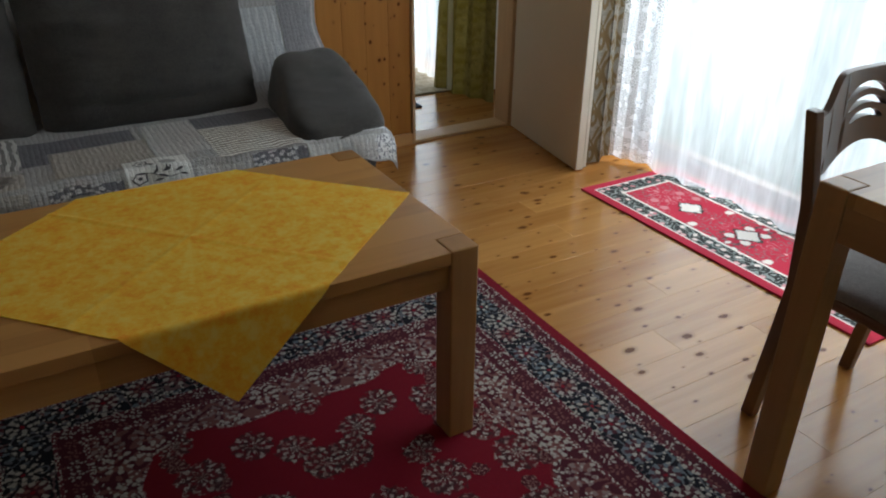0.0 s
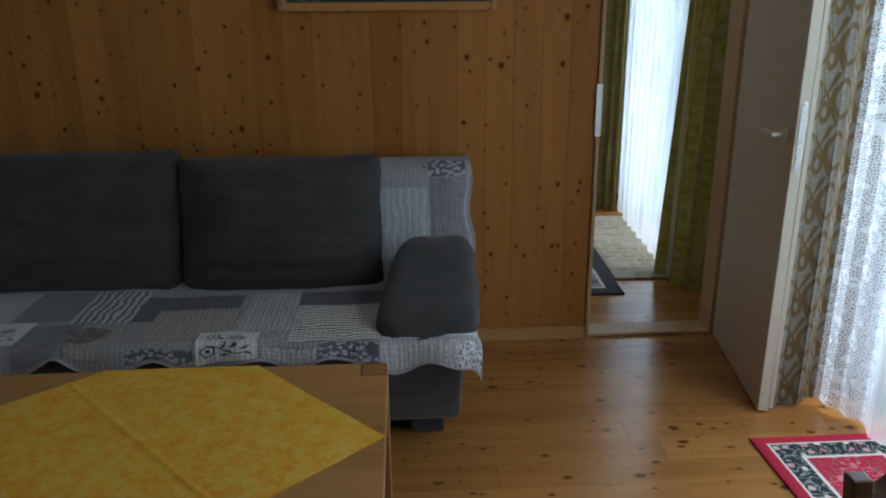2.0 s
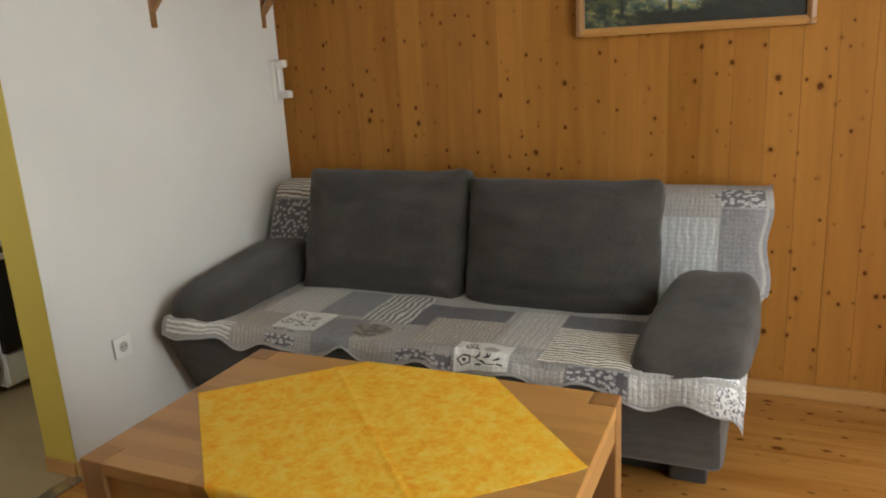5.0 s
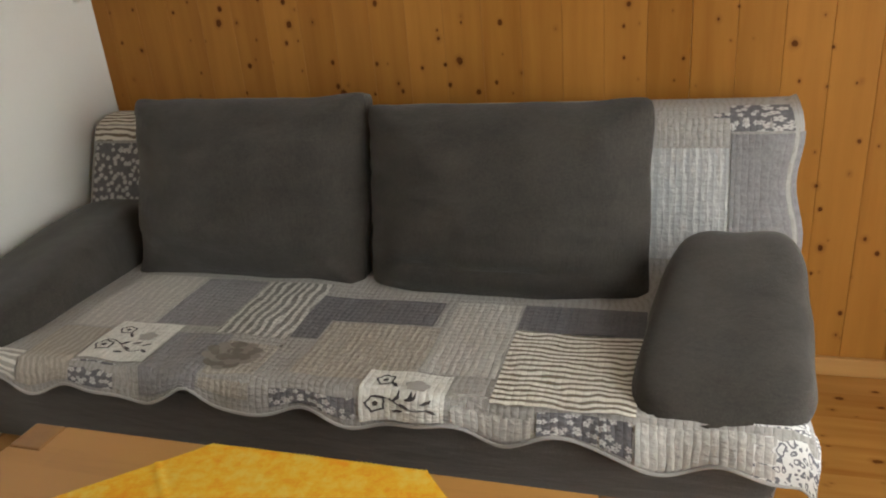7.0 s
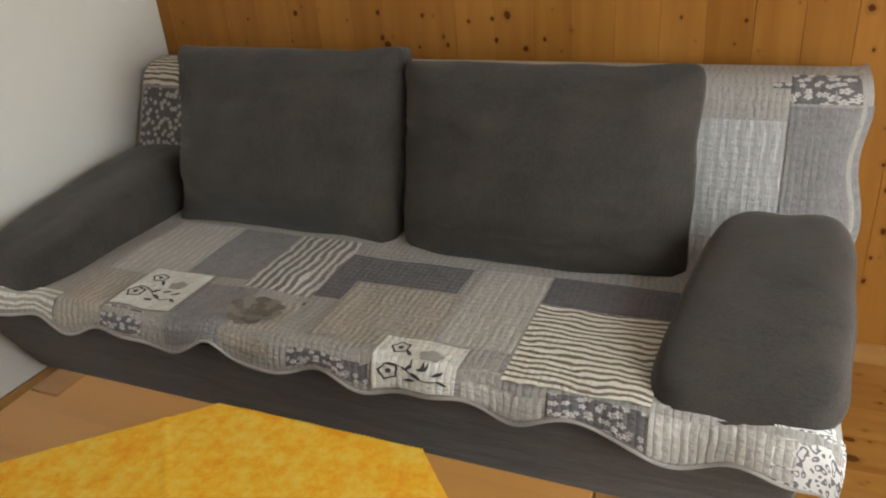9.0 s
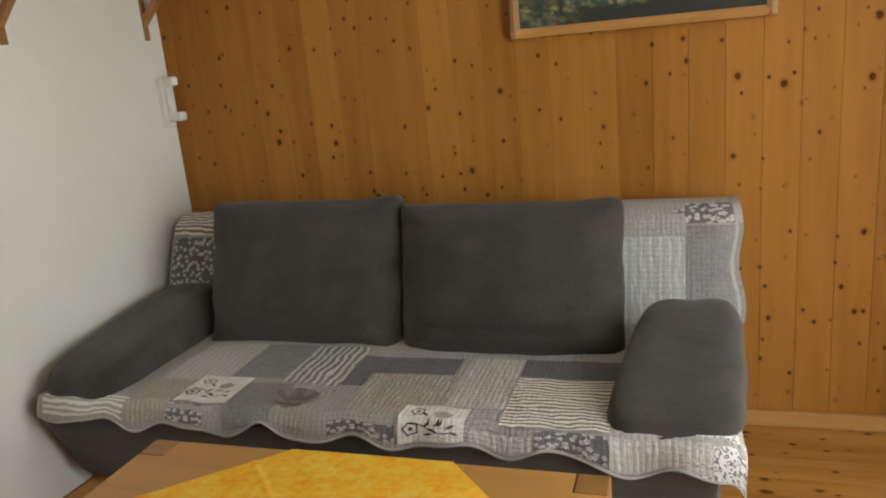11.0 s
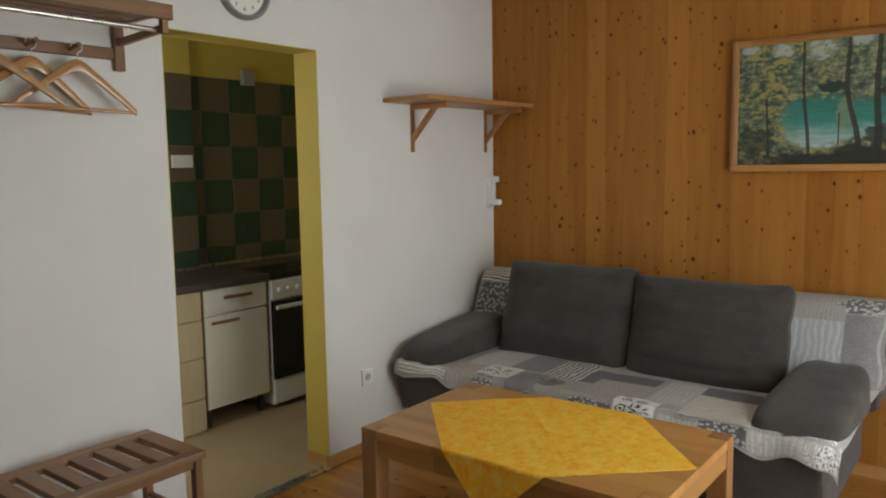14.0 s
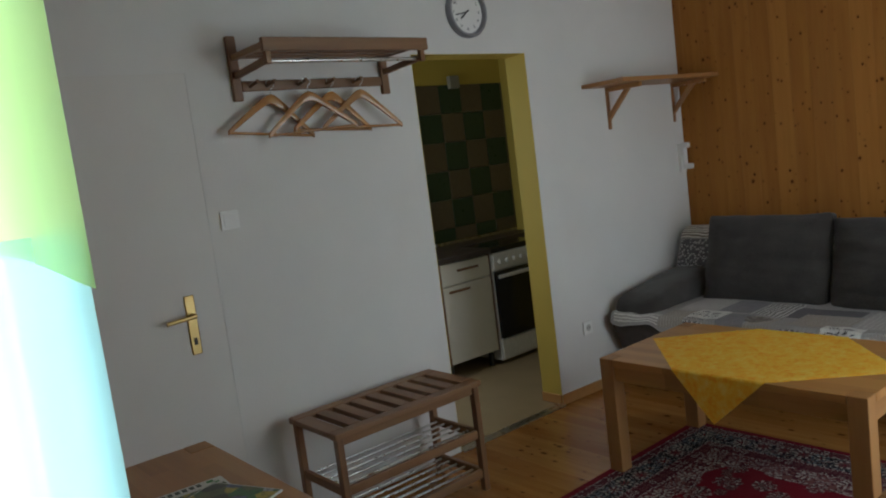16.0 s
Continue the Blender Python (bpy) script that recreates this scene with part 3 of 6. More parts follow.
def sheet(f, nu, nv, thick=0.0, uv=None):
    """A cloth surface from f(u, v), u and v from 0 to 1."""
    bm = bmesh.new()
    grid = [[bm.verts.new(f(i / nu, j / nv)) for j in range(nv + 1)] for i in range(nu + 1)]
    lay = bm.loops.layers.uv.new("UVMap") if uv else None
    for i in range(nu):
        for j in range(nv):
            face = bm.faces.new((grid[i][j], grid[i + 1][j], grid[i + 1][j + 1], grid[i][j + 1]))
            if lay:
                for loop, (a, b) in zip(face.loops, ((i, j), (i + 1, j), (i + 1, j + 1), (i, j + 1))):
                    loop[lay].uv = (a / nu * uv[0], b / nv * uv[1])
    if thick:
        bm.normal_update()
        bmesh.ops.solidify(bm, geom=bm.faces[:], thickness=thick)
    return bm


def pad(x0, x1, y0, y1, z0, z1, power=5.0, n=14, sag=0.0, seed=0.0, pillow=0.0):
    """A soft stuffed block with rounded, slightly uneven sides."""
    bm = bmesh.new()
    bmesh.ops.create_cube(bm, size=2)
    bmesh.ops.subdivide_edges(bm, edges=bm.edges[:], cuts=n, use_grid_fill=True)
    c = Vector(((x0 + x1) / 2, (y0 + y1) / 2, (z0 + z1) / 2))
    h = Vector(((x1 - x0) / 2, (y1 - y0) / 2, (z1 - z0) / 2))
    for v in bm.verts:
        p = v.co.copy()
        k = (abs(p.x) ** power + abs(p.y) ** power + abs(p.z) ** power) ** (-1 / power)
        p *= k
        q = Vector((p.x * h.x, p.y * h.y, p.z * h.z))
        if pillow:
            q.y *= 1 - pillow * max(abs(p.x), abs(p.z)) ** 4
        q += Vector((1, 1, 1)) * 0.008 * noise.noise(Vector((q.x * 7 + seed, q.y * 7, q.z * 7)))
        if sag:
            q.z -= sag * (1 - p.x * p.x) * (0.5 + 0.5 * p.z)
        v.co = c + q
    return bm


# ---- structure ----
WOOD_Y, EAST_X, CEIL_Z = 3.40, 3.78, 2.66
NX, NY, SY = 2.20, -1.075, -2.60


def structure(name, bm, material, label, category="wall"):
    return solo(name, bm, material, (0, 0, 0), label, category, kind="structure")


# outside ground
bm = bmesh.new()
bmesh.ops.create_grid(bm, x_segments=2, y_segments=2, size=400)
bmesh.ops.translate(bm, verts=bm.verts[:], vec=(0, 0, -0.45))
structure("ground", bm, SOIL, "grassy ground outside the house", "ground")

# floor slabs under the boards
structure("subfloor", box(NX - 0.15, 4.0, SY - 0.15, -1.23, -0.30, -0.022, bm=box(-1.68, 4.0, -1.2299, 6.55, -0.30, -0.022)), DARK_HOLE, "dark subfloor beneath the floor boards", "floor")
floor = thing("floor", (0, 0, 0), "varnished knotty pine plank floor, honey coloured", "floor", kind="structure")
structure("kitchen_floor", box(-1.68, -0.004, 0.2, 3.38, -0.020, 0.004), VINYL, "beige vinyl kitchen floor", "floor")
bm = box(-0.03, 0.03, 1.136, 1.962, 0.0, 0.007, 0.002)
structure("threshold_strip", bm, STEEL, "thin metal strip between wooden and vinyl floors", "trim")

# north wall behind the boards, with the bedroom doorway
DX0, DX1, DTOP = 2.845, 3.455, 2.03
bm = box(-0.2, DX0 - 0.001, WOOD_Y + 0.018, WOOD_Y + 0.10, -0.02, CEIL_Z)
box(DX1 + 0.03, EAST_X + 0.2, WOOD_Y + 0.002, WOOD_Y + 0.10, -0.02, CEIL_Z, bm=bm)
box(DX0, DX1 + 0.03, WOOD_Y + 0.018, WOOD_Y + 0.10, DTOP + 0.03, CEIL_Z, bm=bm)
wall_north = structure("wall_north", bm, WALL_WHITE, "partition wall clad in upright knotty pine boards")
structure("baseboard_north", box(0.0, DX0 - 0.004, WOOD_Y - 0.018, WOOD_Y - 0.001, 0.0, 0.062, 0.004), PINE_X, "low pine baseboard along the boarded wall", "baseboard")
structure("trim_north", box(0.003, DX0, WOOD_Y - 0.02, WOOD_Y - 0.001, 2.56, CEIL_Z - 0.004, 0.004), PINE_X, "horizontal pine board at the top of the boarded wall", "trim")

# west wall with the kitchen opening and a flush door
OY0, OY1, OTOP = 1.136, 1.962, 2.085
WT = 0.155
SLANT = 0.038  # the white wall runs slightly out of square beyond the opening
D0, D1, DH = -0.90, -0.035, 2.02
bm = box(-WT, 0, OY1, WOOD_Y + 0.10, -0.02, CEIL_Z)
box(-WT, 0, D1, OY0, -0.02, CEIL_Z, bm=bm)
box(-WT, 0, OY0, OY1, OTOP, CEIL_Z, bm=bm)
box(-WT, 0, D0, D1, DH, CEIL_Z, bm=bm)
box(-WT, 0, -1.23, D0, -0.02, CEIL_Z, bm=bm)
for v in bm.verts:
    if v.co.y > OY1 + 0.5 and v.co.x > -0.01:
        v.co.x += SLANT * (v.co.y - OY1)
structure("wall_west", bm, WALL_WHITE, "white plastered wall with an opening to the kitchen")
bm = box(-WT - 0.002, -0.001, OY1 - 0.004, OY1 - 0.0005, 0.004, OTOP - 0.004)
box(-WT - 0.002, -0.001, OY0 + 0.0005, OY0 + 0.004, 0.004, OTOP - 0.004, bm=bm)
box(-WT - 0.002, -0.001, OY0, OY1, OTOP - 0.004, OTOP - 0.0005, bm=bm)
structure("opening_reveal", bm, YELLOW, "yellow painted reveal of the kitchen opening", "trim")
bm = box(0.001, 0.014, OY1 - 0.002, WOOD_Y - 0.02, 0.0, 0.062, 0.003)
for v in bm.verts:
    v.co.x += SLANT * (v.co.y - OY1)
box(-WT, -0.002, OY1 - 0.016, OY1 - 0.005, 0.005, 0.062, 0.003, bm=bm)
structure("baseboard_west", bm, PINE_X, "low brown wooden baseboard on the white wall", "baseboard")
door = thing("door_1", (0, D1, 0), "closed white flush door with a brass lever handle", "door", kind="structure")
part("leaf", box(-0.045, -0.0008, D0 + 0.0004, D1 - 0.0005, 0.004, DH - 0.0004, 0.0003), DOOR_WHITE, door)
bm = box(-0.0005, 0.006, -0.192, -0.150, 0.885, 1.13, 0.004)
plate = part("handle_plate", bm, BRASS, door, "brass handle plate")
bm = rod((0.004, -0.171, 1.048), (0.045, -0.171, 1.048), 0.010)
rod((0.045, -0.165, 1.048), (0.048, -0.290, 1.040), 0.009, bm)
part("lever", bm, BRASS, plate, smooth=True)
part("keyhole", box(0.004, 0.008, -0.178, -0.164, 0.925, 0.955, 0.003), BLACK, plate)

# south and east walls
# Unseen wall; pine brown is chosen to soak up bounced light.
structure("wall_south", box(-0.2, NX - 0.15, NY - 0.15, NY, -0.02, CEIL_Z), PINE_BOARD, "unseen wall behind the desk, pine brown to cut bounced light")
bm = box(NX - 0.15, NX, NY - 0.06, NY, -0.02, CEIL_Z)
box(NX - 0.15, NX, SY, -1.60, -0.02, CEIL_Z, bm=bm)
box(NX - 0.15, NX, -1.60, NY - 0.06, -0.02, 0.22, bm=bm)
box(NX - 0.15, NX, -1.60, NY - 0.06, 2.24, CEIL_Z, bm=bm)
structure("wall_nook", bm, WALL_WHITE, "white wall with a curtained window")
# Also unseen, brown to keep bounce off the sides facing south.
structure("wall_back", box(NX - 0.15, EAST_X + 0.15, SY - 0.15, SY, -0.02, CEIL_Z), PINE_BOARD, "unseen wall closing the room, pine brown to cut bounced light")
bm = box(EAST_X, EAST_X + 0.18, SY, 0.70, -0.02, CEIL_Z)
box(EAST_X, EAST_X + 0.18, 2.80, 4.22, -0.02, CEIL_Z, bm=bm)
box(EAST_X, EAST_X + 0.18, 5.66, 6.9, -0.02, CEIL_Z, bm=bm)
for y0, y1 in ((0.70, 2.80), (4.22, 5.66)):
    box(EAST_X, EAST_X + 0.18, y0, y1, 2.22, CEIL_Z, bm=bm)
structure("wall_east", bm, WALL_WHITE, "white outer wall with tall glazed doors to the garden")
structure("ceiling", box(NX - 0.15, 4.0, SY - 0.15, -1.23, CEIL_Z, CEIL_Z + 0.12, bm=box(-1.68, 4.0, -1.2299, 6.55, CEIL_Z, CEIL_Z + 0.12)), CEIL_WHITE, "plain white ceiling", "ceiling")

# bedroom and kitchen shells
structure("wall_bedroom_north", box(0.9, 4.0, 6.42, 6.55, -0.02, CEIL_Z), WALL_WHITE, "plain grey-white bedroom wall")
structure("wall_bedroom_west", box(0.9, 1.0, WOOD_Y + 0.10, 6.42, -0.02, CEIL_Z), WALL_WHITE, "plain white bedroom wall")
KX, KY, KSTEP = -1.56, 3.30, 2.285
bm = box(KX - 0.12, KX, KSTEP, KY + 0.09, -0.02, CEIL_Z)
box(KX - 0.12, KX + 0.05, 0.2, KSTEP - 0.0001, -0.02, CEIL_Z, bm=bm)
structure("wall_kitchen_west", bm, YELLOW, "yellow kitchen wall above green and brown tiles")
structure("wall_kitchen_north", box(KX, -WT, KY, KY + 0.09, -0.02, CEIL_Z), YELLOW, "plain yellow kitchen end wall")
# Unseen wall; its opening is made up for the kitchen fill lamp.
bm = box(KX, -1.30, 0.2, 0.3, -0.02, CEIL_Z)
box(-0.40, -WT, 0.2, 0.3, -0.02, CEIL_Z, bm=bm)
box(-1.30, -0.40, 0.2, 0.3, -0.02, 1.0, bm=bm)
box(-1.30, -0.40, 0.2, 0.3, 2.1, CEIL_Z, bm=bm)
structure("wall_kitchen_south", bm, YELLOW, "unseen yellow kitchen wall with an opening added for the fill lamp")

# bedroom doorway: frame, threshold and the open leaf
frame_b = thing("door_frame", (DX0, WOOD_Y, 0), "light pine door frame with a worn sill", "door frame", kind="structure")
part("jamb", box(DX0 - 0.001, DX0 + 0.016, WOOD_Y - 0.014, WOOD_Y + 0.125, 0.0, DTOP, 0.003), FRAME_WOOD, frame_b)
part("jamb", box(DX1 - 0.02, DX1 + 0.03, WOOD_Y - 0.012, WOOD_Y + 0.125, 0.0, DTOP, 0.004), FRAME_WOOD, frame_b)
part("casing", box(DX1 + 0.0305, DX1 + 0.095, WOOD_Y - 0.018, WOOD_Y + 0.0015, 0.0, DTOP + 0.06, 0.004), FRAME_WOOD, frame_b)
part("head", box(DX0 + 0.017, DX1 - 0.021, WOOD_Y - 0.012, WOOD_Y + 0.125, DTOP - 0.025, DTOP + 0.03, 0.003), FRAME_WOOD, frame_b)
part("sill", box(DX0 + 0.0165, DX1 - 0.0205, WOOD_Y - 0.005, WOOD_Y + 0.12, 0.0, 0.016, 0.004), FRAME_WOOD, frame_b)
part("strike_plate", box(DX0 - 0.010, DX0 + 0.0185, WOOD_Y - 0.016, WOOD_Y + 0.006, 0.945, 1.168, 0.003), ZINC, frame_b, "worn zinc strike plate")
part("latch_slot", box(DX0 + 0.0185, DX0 + 0.0195, WOOD_Y - 0.010, WOOD_Y + 0.002, 1.02, 1.09), BLACK, frame_b)

HINGE, TIP = Vector((3.447, 3.375, 0)), Vector((3.338, 2.672, 0))
run = (TIP - HINGE)
LEAF_W = run.length
leaf_m = Matrix.Translation(HINGE) @ Matrix.Rotation(math.atan2(run.y, run.x), 4, "Z")
door_b = new("door_2")
door_b.matrix_world = leaf_m
tagged(door_b, "open cream-painted bedroom door with a steel lock and lever handle", "door", kind="structure")


def leaf_part(name, bm, material, parent, label="", smooth=False):
    ob = new(name, finish(name, bm, material, smooth))
    ob.parent = parent
    return tagged(ob, label)


leaf_part("leaf", box(0.0, LEAF_W - 0.004, 0.0, 0.038, 0.008, 2.0, 0.002), DOOR_CREAM, door_b)
leaf_part("leaf_edge", box(LEAF_W - 0.004, LEAF_W, 0.001, 0.037, 0.009, 1.999, 0.001), DOOR_CREAM, door_b, "cream door edge")
leaf_part("rebate", box(LEAF_W - 0.012, LEAF_W + 0.001, 0.038, 0.054, 0.02, 1.99, 0.001), DOOR_CREAM, door_b)
leaf_part("lock_plate", box(LEAF_W - 0.0005, LEAF_W + 0.0025, 0.010, 0.030, 0.93, 1.17, 0.001), STEEL, door_b, "steel lock plate")
bm = rod((LEAF_W - 0.07, -0.001, 1.05), (LEAF_W - 0.07, -0.045, 1.05), 0.009)
rod((LEAF_W - 0.065, -0.045, 1.05), (LEAF_W - 0.18, -0.048, 1.05), 0.008, bm)
rod((LEAF_W - 0.07, -0.006, 1.05), (LEAF_W - 0.07, 0.0, 1.05), 0.024, bm, 16)
leaf_part("lever", bm, ZINC, door_b, "metal lever handle", True)
bm = rod((LEAF_W - 0.07, 0.038, 1.05), (LEAF_W - 0.07, 0.085, 1.05), 0.009)
rod((LEAF_W - 0.065, 0.085, 1.05), (LEAF_W - 0.18, 0.088, 1.05), 0.008, bm)
leaf_part("lever", bm, ZINC, door_b, "metal lever handle", True)


# ---- windows and curtains ----
def glazed_door(name, x, y0, y1, z1, leaves, label):
    w = thing(name, (x, y0, 0), label, "window", kind="structure")
    bars = [box(x, x + 0.06, y0, y0 + 0.06, 0.0, z1, 0.004), box(x, x + 0.06, y1 - 0.06, y1, 0.0, z1, 0.004),
            box(x + 0.002, x + 0.058, y0 + 0.06, y1 - 0.06, z1 - 0.07, z1, 0.004), box(x + 0.002, x + 0.058, y0 + 0.06, y1 - 0.06, 0.0, 0.08, 0.004)]
    step = (y1 - y0) / leaves
    for i in range(1, leaves):
        bars.append(box(x + 0.003, x + 0.057, y0 + i * step - 0.05, y0 + i * step + 0.05, 0.08, z1 - 0.07, 0.004))
    for b in bars:
        part("window_frame", b, FRAME_DARK, w)
    return w


FRAME_DARK = wood("window_wood", (0.13, 0.060, 0.022), (0.22, 0.105, 0.040), "z", 0.45)
glazed_door("window_1", EAST_X + 0.03, 0.70, 2.80, 2.22, 2, "tall brown wooden garden doors behind sheer curtains")
glazed_door("window_2", EAST_X + 0.03, 4.22, 5.66, 2.22, 1, "tall brown wooden bedroom window behind sheer curtains")
w3 = thing("window_3", (NX - 0.1, -1.6, 0.22), "white framed window behind a curtain", "window", kind="structure")
for b in (box(NX - 0.12, NX - 0.07, -1.60, -1.55, 0.22, 2.24, 0.004), box(NX - 0.12, NX - 0.07, NY - 0.11, NY - 0.06, 0.22, 2.24, 0.004),
          box(NX - 0.118, NX - 0.072, -1.55, NY - 0.11, 0.22, 0.28, 0.004), box(NX - 0.118, NX - 0.072, -1.55, NY - 0.11, 2.18, 2.24, 0.004)):
    part("window_frame", b, WHITE_PLASTIC, w3)


def curtain(name, ends, z0, z1, material, waves, depth, label, category="curtain", seed=0.0, nu=120, flare=0.0, hem=0.0, nv=14, widen=1.0, spread=0.0):
    """A hanging cloth in folds along the plan line from ends[0] to ends[1]."""
    a, b = Vector((*ends[0], 0)), Vector((*ends[1], 0))
    along = (b - a).normalized()
    side = Vector((-along.y, along.x, 0))
    length = (b - a).length

    def f(u, v):
        z = z0 + (z1 - z0) * v
        open_ = 1 + flare * (1 - v)
        ph = u * waves * 2 * math.pi + 0.8 * noise.noise(Vector((u * 5 + seed, v * 1.2, seed)))
        off = math.sin(ph) * depth * open_ * (0.75 + 0.5 * noise.noise(Vector((u * 9, seed, v))))
        z -= hem * (1 - v) * noise.noise(Vector((u * 6, seed, 3.1)))
        p = a + along * (u * (length + spread * (1 - v)) + 0.25 * depth * math.sin(2 * ph)) + side * off
        return (p.x, p.y, z)

    bm = sheet(f, nu, nv, 0.0, uv=(length * widen, z1 - z0))
    return solo(name, bm, material, (a.x, a.y, z0), label, category, smooth=True, angle=180)


curtain("sheer_curtain", ((3.66, 2.60), (3.655, 0.45)), 0.02, 2.30, SHEER, 12, 0.028, "sheer white curtain with soft folds, bright with daylight", seed=2.0, nu=260, hem=0.02)
curtain("lace_curtain", ((3.575, 2.715), (3.655, 2.50)), 0.03, 2.30, LACE, 2.6, 0.016, "white lace curtain edge with a flower pattern", seed=4.0, nu=40)
curtain("drape", ((3.405, 2.69), (3.60, 2.745)), 0.012, 2.30, GOLD_DRAPE, 1.5, 0.022, "cream drape printed with golden brown medallions", seed=7.0, nu=60, widen=1.3)
bm = rod((3.60, 0.35, 2.33), (3.60, 3.2, 2.33), 0.014, seg=12)
solo("curtain_rod", bm, FRAME_DARK, (3.60, 0.35, 2.33), "dark wooden curtain rod above the garden doors", "curtain rod", smooth=True)
curtain("sheer_curtain", ((3.62, 5.62), (3.50, 4.10)), 0.02, 2.30, SHEER, 10, 0.020, "sheer white bedroom curtain, bright with daylight", seed=3.0, nu=160, hem=0.02)
curtain("drape", ((3.60, 5.58), (3.475, 5.70)), 0.008, 2.30, GREEN_DRAPE, 2.5, 0.018, "yellow-green drape with a leaf print, lit by the window", seed=8.0, nu=70, widen=1.8)
curtain("drape", ((3.612, 3.80), (3.505, 4.10)), -0.012, 2.30, GREEN_DRAPE, 3.5, 0.024, "olive green drape with a leaf print", seed=9.0, nu=80, widen=1.8, spread=0.16)
bm = rod((3.60, 3.7, 2.33), (3.60, 5.9, 2.33), 0.014, seg=12)
solo("curtain_rod", bm, FRAME_DARK, (3.60, 3.7, 2.33), "dark wooden curtain rod in the bedroom", "curtain rod", smooth=True)
curtain("sheer_curtain", ((NX + 0.045, -1.66), (NX + 0.04, NY + 0.002)), 0.06, 1.52, NOOK_SHEER, 3, 0.010, "white half curtain, bright with daylight", seed=5.0, nu=60)


def valance():
    def f(u, v):
        y = -1.66 + u * (NY + 0.002 + 1.66)
        low = 1.455 + 0.05 * math.sin(u * 9.0) ** 2
        return (NX + 0.050 + 0.006 * math.sin(u * 20), y, low + (2.35 - low) * v)
    return solo("valance", sheet(f, 60, 8, 0.0, uv=(1.1, 0.9)), LIME_DRAPE, (NX + 0.05, -1.66, 1.5), "lime green valance with a curved hem, lit by the window", "curtain", smooth=True, angle=180)


valance()


# ---- rugs ----
def rug(name, x0, x1, y0, y1, material, label, thick=0.009):
    cx, cy = (x0 + x1) / 2, (y0 + y1) / 2
    return solo(name, box(x0, x1, y0, y1, 0.0005, thick, 0.003), material, (cx, cy, 0.0), label, "rug")


rug("rug", 0.795, 2.430, -0.26, 2.100, rug_material("oriental_wool", 0.8175, 1.18, 1.0, (0.215, 0.004, 0.015), (0.010, 0.009, 0.014), 6.6, 0.9), "red oriental rug with dark floral borders under the table")
rug("rug", 3.222, 3.765, 1.10, 2.490, runner_material(0.2715, 0.695), "small red oriental rug with a dark border before the garden door")


# ---- sofa ----
SX0, SX1 = 0.03, 2.245
sofa = thing("sofa", (1.13, 2.9, 0), "charcoal grey fabric sofa against the boarded wall", "sofa")
bm = prism([(2.52, 0.105), (2.43, 0.30), (2.388, 0.40), (2.388, 0.445), (2.41, 0.462), (3.30, 0.462), (3.34, 0.105)], "x", SX0 + 0.04, SX1 - 0.05, 0.03)
part("base", bm, GREY, sofa, smooth=True)
part("seat", pad(SX0 + 0.02, SX1 - 0.01, 2.400, 3.20, 0.39, 0.475, 9, 16), GREY, sofa, smooth=True)
bm = prism([(3.10, 0.40), (3.245, 0.84), (3.285, 0.868), (3.345, 0.856), (3.378, 0.40)], "x", SX0 + 0.055, SX1 + 0.03, 0.025)
part("backrest", bm, GREY, sofa, smooth=True)
# Near-black colour stands in for the shade of the gap under the base.
part("plinth", box(0.25, 2.05, 2.66, 3.28, 0.0, 0.16, 0.01), DARK_HOLE, sofa, "recessed plinth, near-black for the shade under the sofa")
for x in (0.16, 2.02):
    part("leg", box(x, x + 0.12, 2.62, 2.74, 0.0, 0.15, 0.008), GREY, sofa)


def arm(x0, x1, y1, low, front, back, shift, narrow, nose, name):
    """A wedge-shaped bolster: thin rounded nose in front, rising and narrowing to the back."""
    bm = bmesh.new()
    bmesh.ops.create_cube(bm, size=2)
    bmesh.ops.subdivide_edges(bm, edges=bm.edges[:], cuts=16, use_grid_fill=True)
    for v in bm.verts:
        p = v.co.copy()
        pw = 4.6
        p *= (abs(p.x) ** pw + abs(p.y) ** pw + abs(p.z) ** pw) ** (-1 / pw)
        t = (p.y + 1) / 2
        up = (p.z + 1) / 2
        y = 2.382 + t * (y1 - 2.382) + nose * up * (1 - t) ** 2
        top = front + (back - front) * t ** 0.9
        half = (x1 - x0) / 2 * (1 - narrow * up * (0.4 + 0.6 * t))
        x = (x0 + x1) / 2 + p.x * half + shift * t + 0.25 * narrow * (x1 - x0) * up * t
        z = low + (top - low) * up
        w = 0.007 * noise.noise(Vector((x * 6, y * 6, z * 6))) + 0.004 * noise.noise(Vector((x * 17, y * 9, z * 17)))
        v.co = (x + w, y + w, z + w)
    return part(name, bm, GREY, sofa, smooth=True)


arm(1.893, 2.258, 2.97, 0.455, 0.522, 0.682, 0.042, 0.24, 0.05, "arm")
arm(0.060, 0.375, 3.16, 0.40, 0.565, 0.665, 0.0, 0.10, 0.03, "arm")


